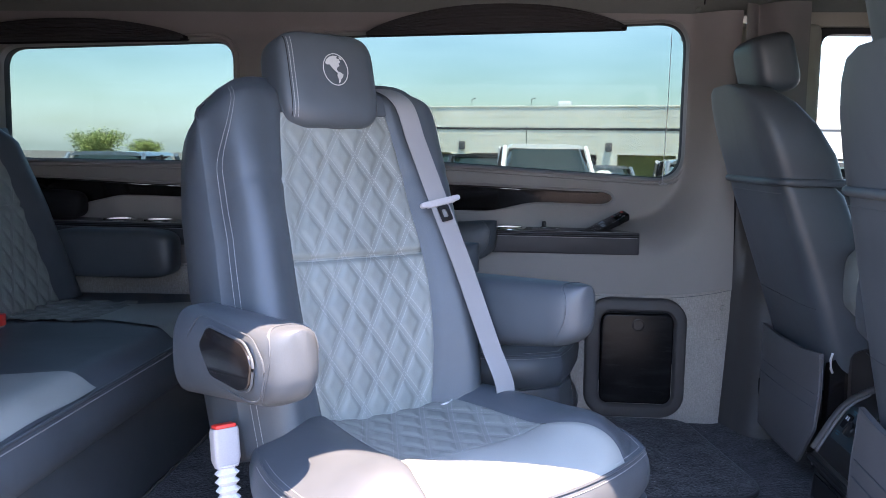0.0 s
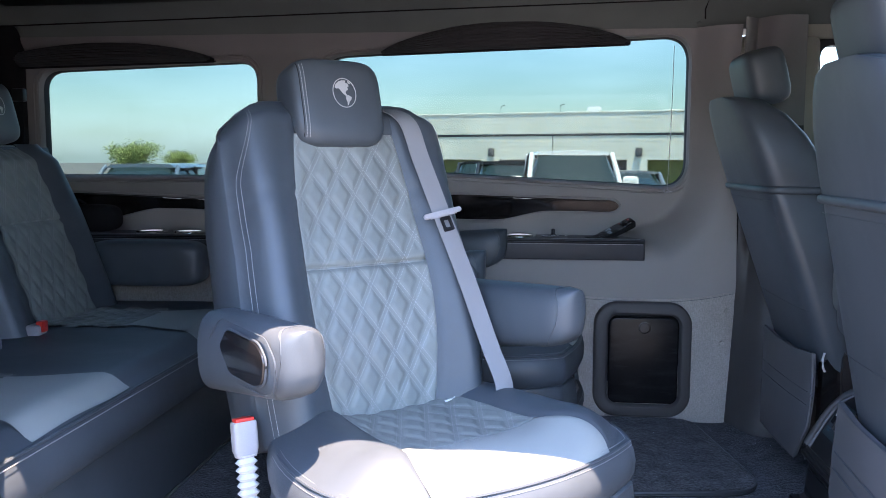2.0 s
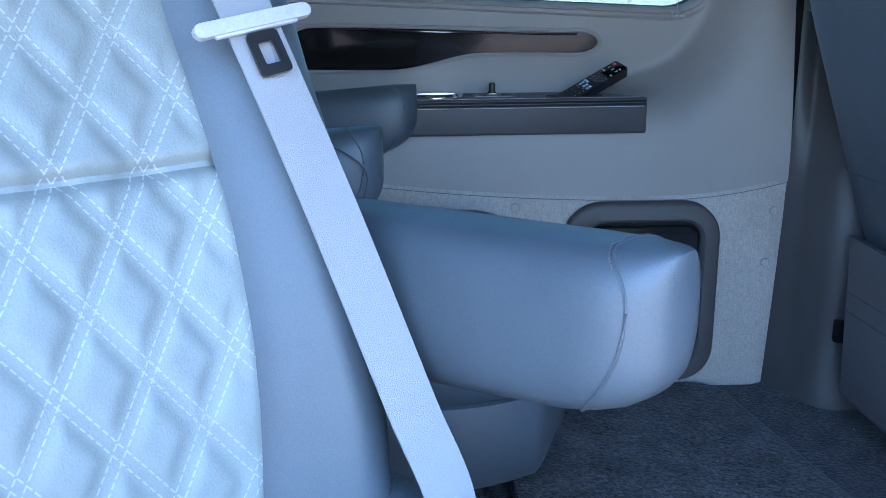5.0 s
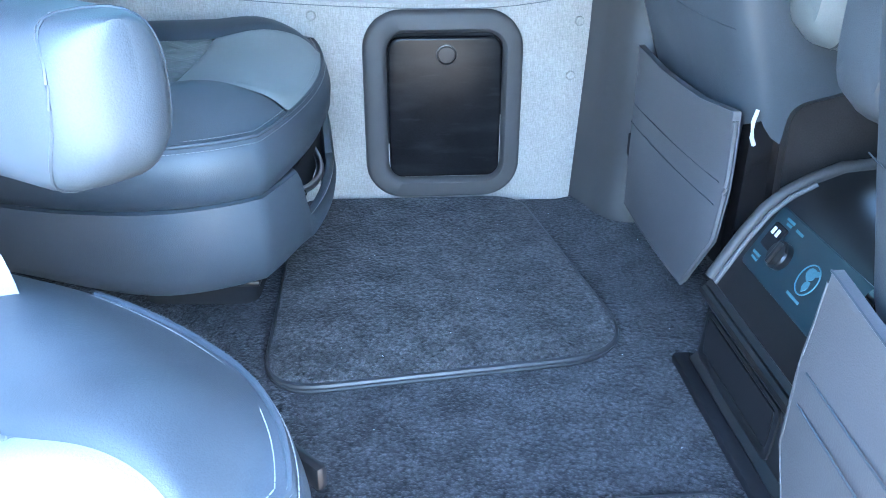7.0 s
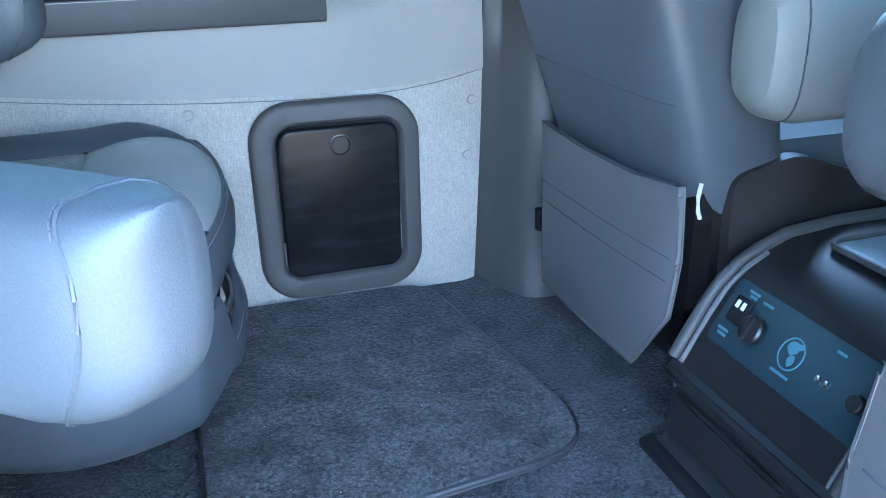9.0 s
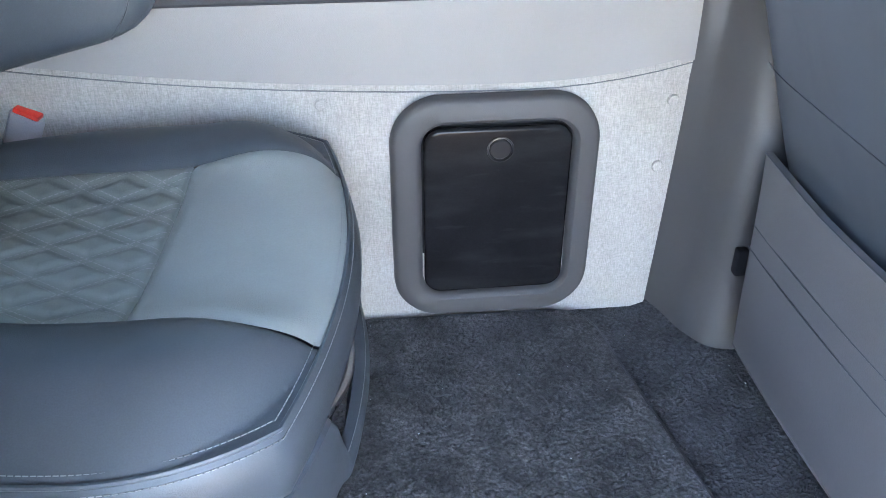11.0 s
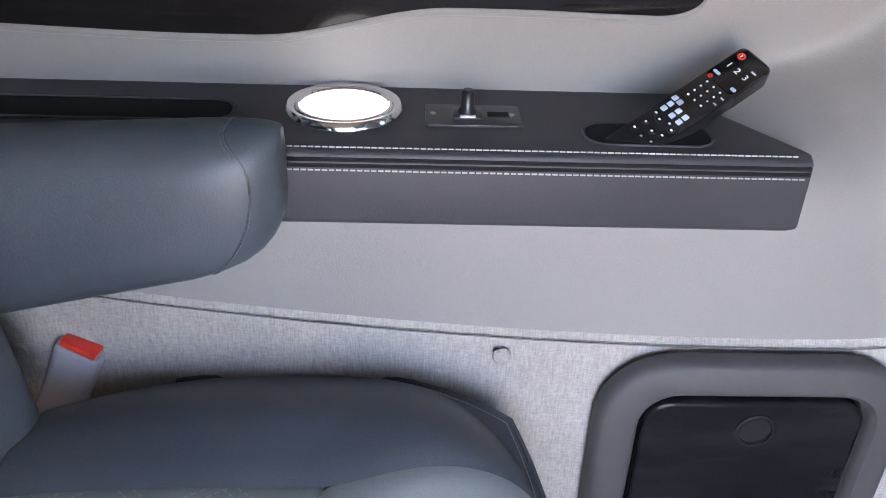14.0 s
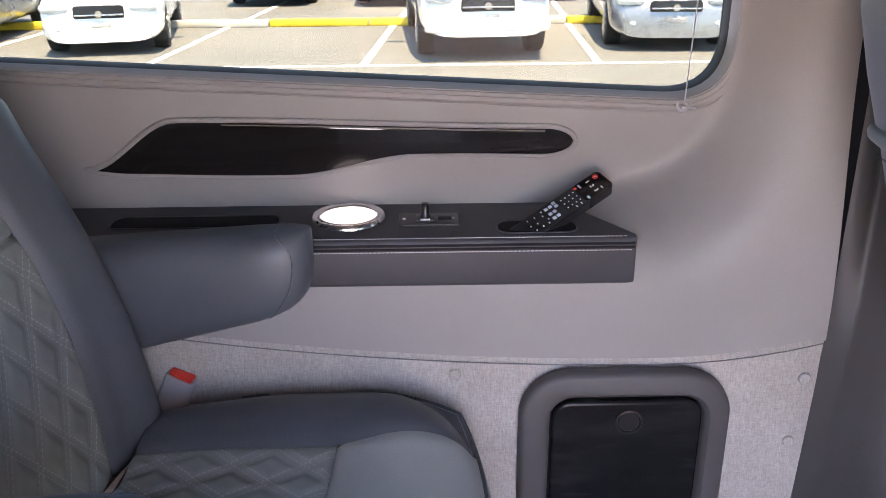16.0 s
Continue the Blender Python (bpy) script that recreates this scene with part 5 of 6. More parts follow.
    part("buckle", box(0.045, 0.05, 0.045, (-1.895, 1.27, 0.440), 0.008), M_BUCKLE, be)
    part("release_button", box(0.022, 0.034, 0.034, (-1.880, 1.275, 0.455), 0.004), M_RED, be, "red release button")
    part("buckle", box(0.045, 0.05, 0.045, (-1.895, 1.05, 0.440), 0.008), M_BUCKLE, be)


build_bench()

rear_belt = thing("rear_belt_post", "dark rear pillar strip with hanging belt guide", "belt post")
part("post", box(0.10, 0.08, 1.0, (-2.50, 2.14, 1.0), 0.015), M_MATT, rear_belt)
part("guide", box(0.05, 0.03, 0.05, (-2.435, 2.09, 1.21), 0.006), M_BLACK, rear_belt)
part("webbing", box(0.045, 0.004, 0.36, (-2.44, 2.085, 1.03), 0.001), M_MATT, rear_belt)
bag = thing("dark_bag", "small dark bag lying on the rear shelf", "bag")
part("body", blob(0.11, 0.06, 0.055, 0.6, 0.6, 24, 14, at=(-2.16, 2.12, 0.725)), M_MATT, bag)
part("strap", tube([(-2.24, 2.10, 0.72), (-2.25, 2.08, 0.79), (-2.20, 2.08, 0.80), (-2.15, 2.10, 0.76)], 0.005, 6), M_MATT, bag)


# ---- front seats and console ----
def build_front_seat(cy, inner, label, x0, lean, head_x, glint):
    """inner: -1 if the middle of the van lies to lower y."""
    fs = thing("front_seat", label, "van seat", group="front seats")
    tn = math.tan(radians(lean))
    i = inner

    def rear(w, f, t, hw):
        return (x0 - tn * w + f, cy + hw * t, 0.40 + w)

    def ring(w, hw, thick, r=0.36):
        out = []
        for k in range(48):
            a = 2 * math.pi * k / 48
            c, s = math.cos(a), math.sin(a)
            out.append(rear(w, thick * 0.5 + thick * 0.5 * math.copysign(abs(c) ** r, -c), math.copysign(abs(s) ** r, s), hw))
        return out
    lows = [ring(w, hw, th) for w, hw, th in ((-0.04, 0.258, 0.17), (0.0, 0.268, 0.185), (0.12, 0.274, 0.20), (0.28, 0.274, 0.20), (0.44, 0.268, 0.19), (0.470, 0.260, 0.17))]
    part("back_lower", loft(lows), M_DARK, fs, "dark grey leather lower back cover")
    ups = [ring(w, hw, th, r) for w, hw, th, r in ((0.462, 0.258, 0.17, 0.36), (0.482, 0.272, 0.20, 0.36), (0.55, 0.274, 0.20, 0.38), (0.63, 0.262, 0.18, 0.42), (0.69, 0.235, 0.15, 0.5), (0.730, 0.18, 0.11, 0.5), (0.745, 0.10, 0.06, 0.5))]
    part("back_upper", loft(ups), M_DARK, fs, "dark grey leather upper back")
    part("back_roll", tube([Vector(p) for p in ring(0.476, 0.272, 0.198)], 0.011, 10, closed=True), M_DARK, fs, "padded leather roll across the back")
    for t in (-1, 1):
        part("side_seam", tube([rear(w, 0.0125, t * 0.876, 0.274) for w in (0.06, 0.15, 0.28, 0.42)], 0.0010, 6), M_DARK, fs, "piped side seam")
    part("cross_seam", tube([rear(0.135, -0.0005 + 0.012 * abs(k / 10 - 1) ** 6, (k / 10 - 1) * 0.93, 0.276) for k in range(21)], 0.0008, 5), M_DARK, fs)
    part("cross_seam", tube([rear(0.445, -0.0005 + 0.012 * abs(k / 10 - 1) ** 6, (k / 10 - 1) * 0.93, 0.270) for k in range(21)], 0.0010, 5), M_DARK, fs)
    hr = part("headrest", blob(0.062, 0.135, 0.085, 0.42, 0.45, 32, 20, at=(head_x, cy, 1.205), turn=pose(0, 0, 0, 0, -14, 0)), M_DARK, fs, "dark grey leather headrest")
    part("headrest_neck", box(0.05, 0.16, 0.06, (head_x, cy, 1.12), 0.015, 3), M_DARK, hr)
    # hanging rear flap with pockets
    fl = lambda a, b, c: (x0 - 0.022 + 0.014 * smooth01((b - 0.06) / 0.36) - c - 0.010 * math.sin(math.pi * (a + 0.29) / 0.58), cy + a, b)
    outline = [(-0.231 * i, 0.402), (-0.169 * i, 0.086), (0.190 * i, 0.090), (0.268 * i, 0.205), (0.276 * i, 0.300), (0.262 * i, 0.416), (0.225 * i, 0.412), (0.140 * i, 0.402), (-0.05 * i, 0.398)]
    dense = []
    for p, q in zip(outline, outline[1:] + outline[:1]):
        dense += [(p[0] + (q[0] - p[0]) * k / 8, p[1] + (q[1] - p[1]) * k / 8) for k in range(8)]
    flap = part("rear_flap", slab(dense, fl, 0.012, 0.004), M_FLAP, fs, "grey leatherette flap with map pockets")
    part("binding", tube([fl(a, b, 0.008) for a, b in dense[8:40]], 0.0048, 6), M_EDGE, flap, "paler bound edge")
    part("top_seam", tube([fl(a, b, 0.0125) for a, b in dense[40:] + dense[:1]], 0.0012, 6), M_DARK, flap)
    for z in (0.290, 0.252):
        part("pocket_seam", tube([fl(-0.205 * i + 0.462 * i * k / 16, z + 0.012 * k / 16, 0.0122) for k in range(17)], 0.0015, 5), M_DARK, flap)
    bx = x0 + 0.098
    part("cushion", loft([[(bx + x, cy + y * s, z) for x, y in rrect(0.56, 0.49, 0.08, 6, 0.24)] for z, s in ((0.27, 0.95), (0.29, 1.0), (0.42, 1.0), (0.46, 0.94))]), M_DARK, fs)
    part("base", box(0.42, 0.40, 0.26, (bx + 0.22, cy, 0.135), 0.02), M_MATT, fs, "black plastic seat box")
    part("side_shield", loft([[(x, cy + i * (0.252 + o), z) for x, z in rounded([(bx - 0.088, 0.11), (bx - 0.085, 0.395), (bx - 0.03, 0.42), (bx + 0.36, 0.37), (bx + 0.40, 0.12)], 0.02)] for o in (-0.03, 0.0, 0.006)]), M_GLOSS, fs, "glossy black seat base shield")
    part("inner_cover", loft([[(x, cy + i * (0.274 + o), z) for x, z in rounded([(bx - 0.030, 0.09), (bx - 0.040, 0.425), (bx + 0.07, 0.452), (bx + 0.20, 0.405), (bx + 0.36, 0.37), (bx + 0.40, 0.12)], 0.03)] for o in (-0.02, 0.0, 0.006)]), M_SILL, fs, "dark moulded cover beside the seat")
    if glint:
        # white tube draws the bright glint at the driver seat's inner corner
        part("bracket_glint", tube([(x0 + 0.012, cy + i * 0.268, 0.420), (x0 + 0.006, cy + i * 0.272, 0.402), (x0 + 0.008, cy + i * 0.272, 0.378), (x0 + 0.014, cy + i * 0.270, 0.366)], 0.0034, 6), M_BELLOWS, fs, "bright curved tube painting a glint beside the seat")
    ax, az, ry, rz = x0 + 0.005, 0.625, 0.062, 0.098
    hoop = lambda x, r: [(ax + x, cy + i * 0.350 + ry * r * math.copysign(abs(math.cos(a)) ** 0.6, math.cos(a)), az + rz * r * math.copysign(abs(math.sin(a)) ** 0.7, math.sin(a))) for a in (2 * math.pi * q / 28 for q in range(28))]
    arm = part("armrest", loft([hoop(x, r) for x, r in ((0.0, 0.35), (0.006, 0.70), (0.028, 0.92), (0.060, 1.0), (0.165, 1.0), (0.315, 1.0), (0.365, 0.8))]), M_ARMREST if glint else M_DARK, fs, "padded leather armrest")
    part("arm_piping", tube(hoop(0.040, 0.956), 0.0014, 5, closed=True), M_DARK, arm)
    return fs


build_front_seat(1.605, -1, "dark grey leather driver seat with hanging rear flap", 0.402, 19.2, 0.272, True)
build_front_seat(0.585, 1, "dark grey leather passenger seat with hanging rear flap", 0.305, 11.5, 0.240, False)


def build_console():
    co = thing("centre_console", "black centre console with power outlet panel at the back", "console")
    y0, y1 = 0.935, 1.292
    mid = (y0 + y1) / 2
    def sect(pts, inset=0.0):
        return loft([[(x, y, z) for x, z in pts] for y in (y0 + inset, y0 + inset + 0.008, y1 - inset - 0.008, y1 - inset)])
    part("base", sect([(0.346, 0.0), (0.350, 0.020), (0.362, 0.030), (0.370, 0.125), (0.356, 0.136), (0.352, 0.150), (0.372, 0.170), (0.90, 0.170), (0.90, 0.0)]), M_BLACK, co, "black plastic lower console")
    part("lip", tube([(0.353, y0 + 0.01, 0.150), (0.353, y1 - 0.01, 0.150)], 0.009, 8), M_BLACK, co)
    part("floor_flange", box(0.03, y1 - y0 + 0.04, 0.018, (0.342, mid, 0.009), 0.006), M_MATT, co)
    pk = part("pocket", frame_ring(rrect(0.268, 0.086, 0.014, 5, 1.152, 0.072), rrect(0.236, 0.060, 0.008, 5, 1.152, 0.074), lambda a, b, c: (0.366 + 0.08 * (b - 0.072) - c, a, b), ((0, -0.006), (0.05, 0.004), (0.5, 0.005), (0.9, 0.002), (1.0, -0.004))), M_BLACK, co, "recessed storage pocket frame")
    part("pocket_back", box(0.004, 0.240, 0.064, (0.3645, 1.152, 0.074), 0.0), M_MATT, pk, "dark inside of the pocket")
    for y in (y1 - 0.035, y0 + 0.04):
        part("screw", disc(0.004, 0.003, (0.350, y, 0.140), 10, turn=pose(0, 0, 0, 0, -90, 0)), M_STEEL, co)
    curve = [(0.364, 0.168), (0.384, 0.205), (0.406, 0.244), (0.430, 0.280), (0.458, 0.306), (0.492, 0.325), (0.535, 0.342), (0.62, 0.350)]
    part("upper", sect(curve + [(1.25, 0.345), (1.25, 0.15), (0.372, 0.15)], 0.012), M_BLACK, co, "black plastic upper console")
    for y in (y1 - 0.008, y0 + 0.008):
        part("side_trim", tube([(x - 0.004, y, z + 0.004) for x, z in curve] + [(0.80, y, 0.356)], 0.010, 10), M_PILLAR, co, "satin grey rounded edge trim")
        # the trim's highlight is modelled as a thinner, paler tube inside it
        part("trim_highlight", tube([(x - 0.002, y + (0.016 if y < mid else -0.016), z + 0.003) for x, z in curve[:6]], 0.004, 8), M_PLAST, co, "paler tube painting the highlight along the trim")
    tl = 59.0
    pn = Matrix.Translation((0.4165, 1.100, 0.2585)) @ pose(0, 0, 0, 0, -tl, 0)
    def put(name, bm, material, parent, label=""):
        ob = part(name, bm, material, parent, label)
        ob.matrix_local = pn
        return ob
    panel = put("outlet_panel", slab(rrect(0.100, 0.302, 0.010, 5), lambda a, b, c: (a, b, c + 0.001), 0.004, 0.001), M_TEAL, co, "dark teal panel with printed marks")
    def onp(name, bm, material, label=""):
        return part(name, bm, material, panel, label)
    onp("outlet", box(0.040, 0.034, 0.006, (0.008, 0.118, 0.007), 0.003), M_MATT, "black power outlet")
    for y in (0.112, 0.124):
        onp("socket_slot", box(0.011, 0.006, 0.002, (0.016, y, 0.0105), 0.0), M_WHITEP)
    onp("dial", disc(0.021, 0.012, (-0.004, 0.078, 0.005), 24, bev=0.003), M_BLACK, "round black dial")
    onp("dial_grip", box(0.034, 0.007, 0.008, (-0.004, 0.078, 0.019), 0.002), M_BLACK)
    onp("round_mark", tube([(0.022 * math.cos(a), 0.004 + 0.020 * math.sin(a), 0.0055) for a in (k * math.pi / 16 for k in range(32))], 0.0012, 5, closed=True), M_PRINT, "round pale blue printed emblem")
    bm = bmesh.new()
    for cx, cy, rx, ry in ((0.008, 0.006, 0.009, 0.010), (-0.008, 0.0, 0.008, 0.006), (0.014, -0.004, 0.004, 0.005)):
        loft([[(cx + rx * math.cos(q * 0.6283) * (1 + 0.2 * math.sin(3 * q)), cy + ry * math.sin(q * 0.6283), z) for q in range(10)] for z in (0.005, 0.0058)], bm)
    onp("mark_patch", bm, M_PRINT)
    for x, y, w in ((0.040, 0.112, 0.022), (0.034, 0.110, 0.014), (0.036, 0.080, 0.020), (-0.026, 0.128, 0.022), (-0.033, 0.126, 0.018), (0.036, -0.060, 0.016), (-0.030, 0.004, 0.034)):
        onp("print_bar", box(0.004, w, 0.0008, (x, y, 0.0056), 0.0), M_PRINT)
    for y in (-0.052, -0.066):
        onp("usb_port", box(0.010, 0.010, 0.004, (-0.006, y, 0.006), 0.002), M_CHROME, "bright usb port")
    onp("knob", disc(0.012, 0.010, (-0.004, -0.115, 0.005), 18, bev=0.002), M_BLACK)
    part("tray_mat", slab(rrect(0.22, 0.19, 0.02, 5, 0.66, 1.12), lambda a, b, c: (a, b, 0.350 + c), 0.004, 0.002), M_TEAL, co)
    part("tray_edge", tube([(a, b, 0.354) for a, b in rrect(0.23, 0.20, 0.025, 5, 0.66, 1.12)], 0.005, 6, closed=True), M_RIM, co)
    part("front_tower", box(0.35, 0.30, 0.50, (1.30, 1.13, 0.45), 0.06, 4), M_PLAST, co)


build_console()


# ---- floor mats ----
def build_mat(corners, radii, label):
    mt = thing("floor_mat", label, "floor mat", group="carpet floor mats")
    out = rounded(corners, radii, 8)
    part("carpet", slab(out, lambda a, b, c: (a, b, 0.0005 + c), 0.019, 0.006), M_MAT, mt, "dark blue-grey cut-pile carpet")
    part("binding", tube([(a, b, 0.0125) for a, b in out], 0.0060, 8, closed=True), M_BIND, mt, "dark sewn binding")
    part("backing", tube([(a, b, 0.0045) for a, b in out], 0.0045, 6, closed=True), M_RUBBER, mt, "black rubber backing edge")
    return mt


build_mat([(-0.335, 1.99), (-0.335, 1.248), (0.274, 1.322), (0.170, 1.985)], [0.06, 0.10, 0.13, 0.07], "dark blue-grey carpet mat in front of the locker")
build_mat([(-0.290, 0.965), (-0.305, 0.375), (0.315, 0.335), (0.318, 0.985)], [0.03, 0.07, 0.07, 0.06], "dark blue-grey carpet mat behind the passenger seat")
build_mat([(-1.375, 0.84), (-1.392, 0.395), (-0.835, 0.345), (-0.82, 0.82)], [0.05, 0.05, 0.06, 0.05], "dark blue-grey carpet mat in front of the rear bench")
rnd = random.Random(11)
lint = bmesh.new()
for _ in range(34):
    x, y = rnd.uniform(-0.3, 0.42), rnd.uniform(0.9, 1.98)
    z = 0.0200 if x < 0.18 and y > 1.3 else 0.0015
    a, s = rnd.uniform(0, 6.28), rnd.uniform(0.0005, 0.0014)
    box(s * 2.5, s, s * 0.6, (x, y, z), 0.0, bm=lint, turn=pose(0, 0, 0, 0, 0, math.degrees(a)))
tagged(part("lint", lint, M_WHITEP, smooth=False), "tiny pale lint specks on the carpet", "lint", kind="stuff")


# ---- outside: car park, cars, building, trees ----
GZ = -0.78
M_ASPH = mat("pale_worn_asphalt", (0.135, 0.133, 0.124), 0.9, var=0.16, scale=0.35, bump=0.5, bscale=40)
M_LINE = mat("line_paint", (0.72, 0.71, 0.68), 0.8, var=0.15, scale=3)
M_YELLOW = mat("yellow_paint", (0.75, 0.55, 0.03), 0.7, var=0.15, scale=3)
M_KERB = mat("kerb_concrete", (0.52, 0.50, 0.46), 0.9, var=0.12, scale=2)
M_CONC = mat("painted_block_wall", (0.80, 0.78, 0.67), 0.9, var=0.08, scale=0.8, bump=0.5, bscale=12)
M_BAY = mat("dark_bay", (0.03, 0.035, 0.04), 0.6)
M_OLIVE = mat("bay_glass_olive", (0.16, 0.16, 0.05), 0.15, var=0.2, scale=0.5)
M_WHITE = mat("white_paint", (0.80, 0.80, 0.79), 0.25, coat=0.7, var=0.03)
M_SILVER = mat("silver_paint", (0.30, 0.315, 0.34), 0.28, metal=0.5, coat=0.7, var=0.03)
M_SLATE = mat("slate_blue_paint", (0.16, 0.20, 0.25), 0.28, metal=0.4, coat=0.7, var=0.03)
M_INK = mat("black_paint", (0.015, 0.016, 0.02), 0.25, coat=0.7)
M_CARGLASS = mat("car_glass", (0.02, 0.035, 0.035), 0.05, var=0.1)
M_TYRE = mat("tyre", (0.02, 0.02, 0.02), 0.85)
M_RIMM = mat("alloy", (0.42, 0.42, 0.43), 0.35, metal=0.9)
M_LENS = mat("lamp_lens", (0.55, 0.58, 0.6), 0.1, coat=0.8)
M_BARK = mat("bark", (0.12, 0.09, 0.06), 0.9, bump=0.8, bscale=30)
M_LEAF = mat("leaves", (0.27, 0.33, 0.10), 0.7, var=0.4, scale=2)

tagged(part("ground", grid(40, 40, lambda u, v: (-400 + 800 * u, -400 + 800 * v, GZ)), M_ASPH, smooth=False), "pale sun-bleached asphalt car park", "car park", kind="structure")


def build_lines():
    ln = thing("parking_lines", "worn white parking bay lines on asphalt", "parking lines", kind="structure")
    part("line", box(60, 0.11, 0.006, (-2, 12.28, GZ + 0.003), 0.0), M_LINE, ln)
    for x in (-13.5, -10.4, -7.35, -4.25, -1.25, 1.93, 5.0, 8.1, 11.2):
        part("line", box(0.11, 4.3, 0.006, (x + 0.09, 14.45, GZ + 0.003), 0.0, turn=pose(0, 0, 0, 0, 0, -3)), M_LINE, ln)
        part("line", box(0.11, 4.4, 0.006, (x + 0.4, 19.4, GZ + 0.003), 0.0, turn=pose(0, 0, 0, 0, 0, -3)), M_LINE, ln)
    kb = thing("kerb", "pale concrete wheel kerb with yellow paint patches", "kerb", kind="structure")
    for i in range(36):
        x = -33 + 1.8 * i
        part("kerb_block", box(1.77, 0.20, 0.13, (x, 16.65, GZ + 0.065), 0.02), M_YELLOW if i % 3 != 1 else M_KERB, kb)


build_lines()


def build_car(name, label, x, y, turn, paint, L=4.6, W=1.82, H=1.46, hood=0.98, kind="sedan"):
    car = thing(name, label, "car" if kind != "pickup" else "pickup truck", pose(x, y, GZ, 0, 0, turn), group="parked cars")
    w = W / 2
    clear = 0.20 if kind != "pickup" else 0.34
    rear = hood + (0.05 if kind == "sedan" else 0.14)
    prof = [(0.0, 0.55 * hood, 0.80), (0.10, 0.72 * hood, 0.92), (0.35, 0.88 * hood, 0.98), (0.9, 0.97 * hood, 1.0), (L * 0.30, hood, 1.0), (L * 0.55, hood + 0.02, 1.0), (L * 0.8, rear, 0.99), (L - 0.18, rear, 0.95), (L, rear - 0.15, 0.86)]
    rings = []
    for yy, top, k in prof:
        ring = []
        for a in range(32):
            th = 2 * math.pi * a / 32
            c, s = math.cos(th), math.sin(th)
            zc, hz = (top + clear) / 2, (top - clear) / 2
            ring.append((w * k * math.copysign(abs(c) ** 0.38, c), yy, zc + hz * math.copysign(abs(s) ** 0.45, s)))
        rings.append(ring)
    part("body", loft(rings), paint, car)
    c0, c1, c2, c3 = (L * 0.27, L * 0.45, L * 0.70, L * 0.93) if kind == "sedan" else (L * 0.28, L * 0.40, L * 0.58, L * 0.63) if kind == "pickup" else (L * 0.25, L * 0.40, L * 0.86, L * 0.97)
    def cab(yy, z, wid):
        return [(sx * wid * k, yy, z0) for sx, z0, k in ((1, hood - 0.06, 1), (1, (hood + z) / 2, 0.95), (0.86, z - 0.03, 0.92), (0.6, z, 0.9), (-0.6, z, 0.9), (-0.86, z - 0.03, 0.92), (-1, (hood + z) / 2, 0.95), (-1, hood - 0.06, 1))]
    part("glasshouse", loft([cab(c0, hood + 0.02, w * 0.90), cab((c0 + c1) / 2, (hood + H) / 2 + 0.02, w * 0.88), cab(c1, H - 0.02, w * 0.84), cab((c1 + c2) / 2, H, w * 0.84), cab(c2, H - 0.03, w * 0.82), cab(c3, hood + 0.05, w * 0.82)]), M_CARGLASS, car, "dark car glass")
    part("roof", loft([[(sx * w * 0.80 * k, yy, H + dz) for sx, dz in ((-1, -0.075), (-0.85, -0.005), (-0.4, 0.012), (0.4, 0.012), (0.85, -0.005), (1, -0.075))] for yy, k in ((c1 - 0.06, 0.96), (c1 + 0.1, 1.0), (c2 - 0.1, 1.0), (c2 + 0.08, 0.96))]), paint, car)
    for sg in (-1, 1):
        part("pillar", tube([(sg * w * 0.90, c0 + 0.02, hood + 0.0), (sg * w * 0.80, c1, H - 0.045)], 0.045, 8), paint, car)
        part("pillar", tube([(sg * w * 0.80, c2, H - 0.06), (sg * w * 0.84, c3, hood)], 0.055, 8), paint, car)
        part("pillar", tube([(sg * w * 0.81, (c1 + c2) / 2, H - 0.05), (sg * w * 0.93, (c1 + c2) / 2, hood)], 0.035, 8), M_MATT, car)
        mir = part("mirror", blob(0.12 if kind != "pickup" else 0.15, 0.06, 0.085 if kind != "pickup" else 0.12, 0.6, 0.6, 18, 10, at=(sg * (w + 0.11), c0 + 0.35, hood + 0.12)), paint, car)
        part("headlight", blob(0.21, 0.10, 0.075, 0.7, 0.6, 18, 10, at=(sg * w * 0.70, 0.12, 0.70 * hood)), M_LENS, car, "clear headlight")
        part("fog_lamp", blob(0.06, 0.04, 0.045, 0.8, 0.8, 14, 8, at=(sg * w * 0.66, 0.03, clear + 0.20)), M_LENS, car)
        for yy in (L * 0.19, L * 0.80):
            r = 0.33 if kind != "pickup" else 0.39
            ty = part("wheel", loft([[(sg * (w - 0.13 + dx), yy + rr * math.cos(q), r + rr * math.sin(q)) for q in (2 * math.pi * i / 28 for i in range(28))] for dx, rr in ((-0.10, r * 0.7), (-0.10, r * 0.96), (-0.07, r), (0.09, r), (0.125, r * 0.95), (0.13, r * 0.68))]), M_TYRE, car)
            rim = bmesh.new()
            for i in range(10):
                a = i * math.pi / 5
                box(0.03, r * 0.58, 0.05, (sg * (w + 0.003), yy + 0.33 * r * math.cos(a), r + 0.33 * r * math.sin(a)), 0.006, bm=rim, turn=pose(0, 0, 0, math.degrees(a), 0, 0))
            disc(r * 0.17, 0.03, (sg * (w - 0.012), yy, r), 16, bm=rim, turn=pose(0, 0, 0, 0, 90, 0))
            part("rim", rim, M_RIMM, ty)
    gh = 0.30 if kind == "sedan" else 0.26
    part("grille", slab(rrect(W * 0.40, gh, 0.04, 5, 0, 0.58 * hood), lambda a, b, c: (a, 0.045 - c + 0.05 * (a / w) ** 2, b), 0.05, 0.01), M_BLACK, car, "black front grille")
    part("grille_bar", box(W * 0.38, 0.03, 0.025, (0, -0.012, 0.60 * hood), 0.008), M_CHROME, car)
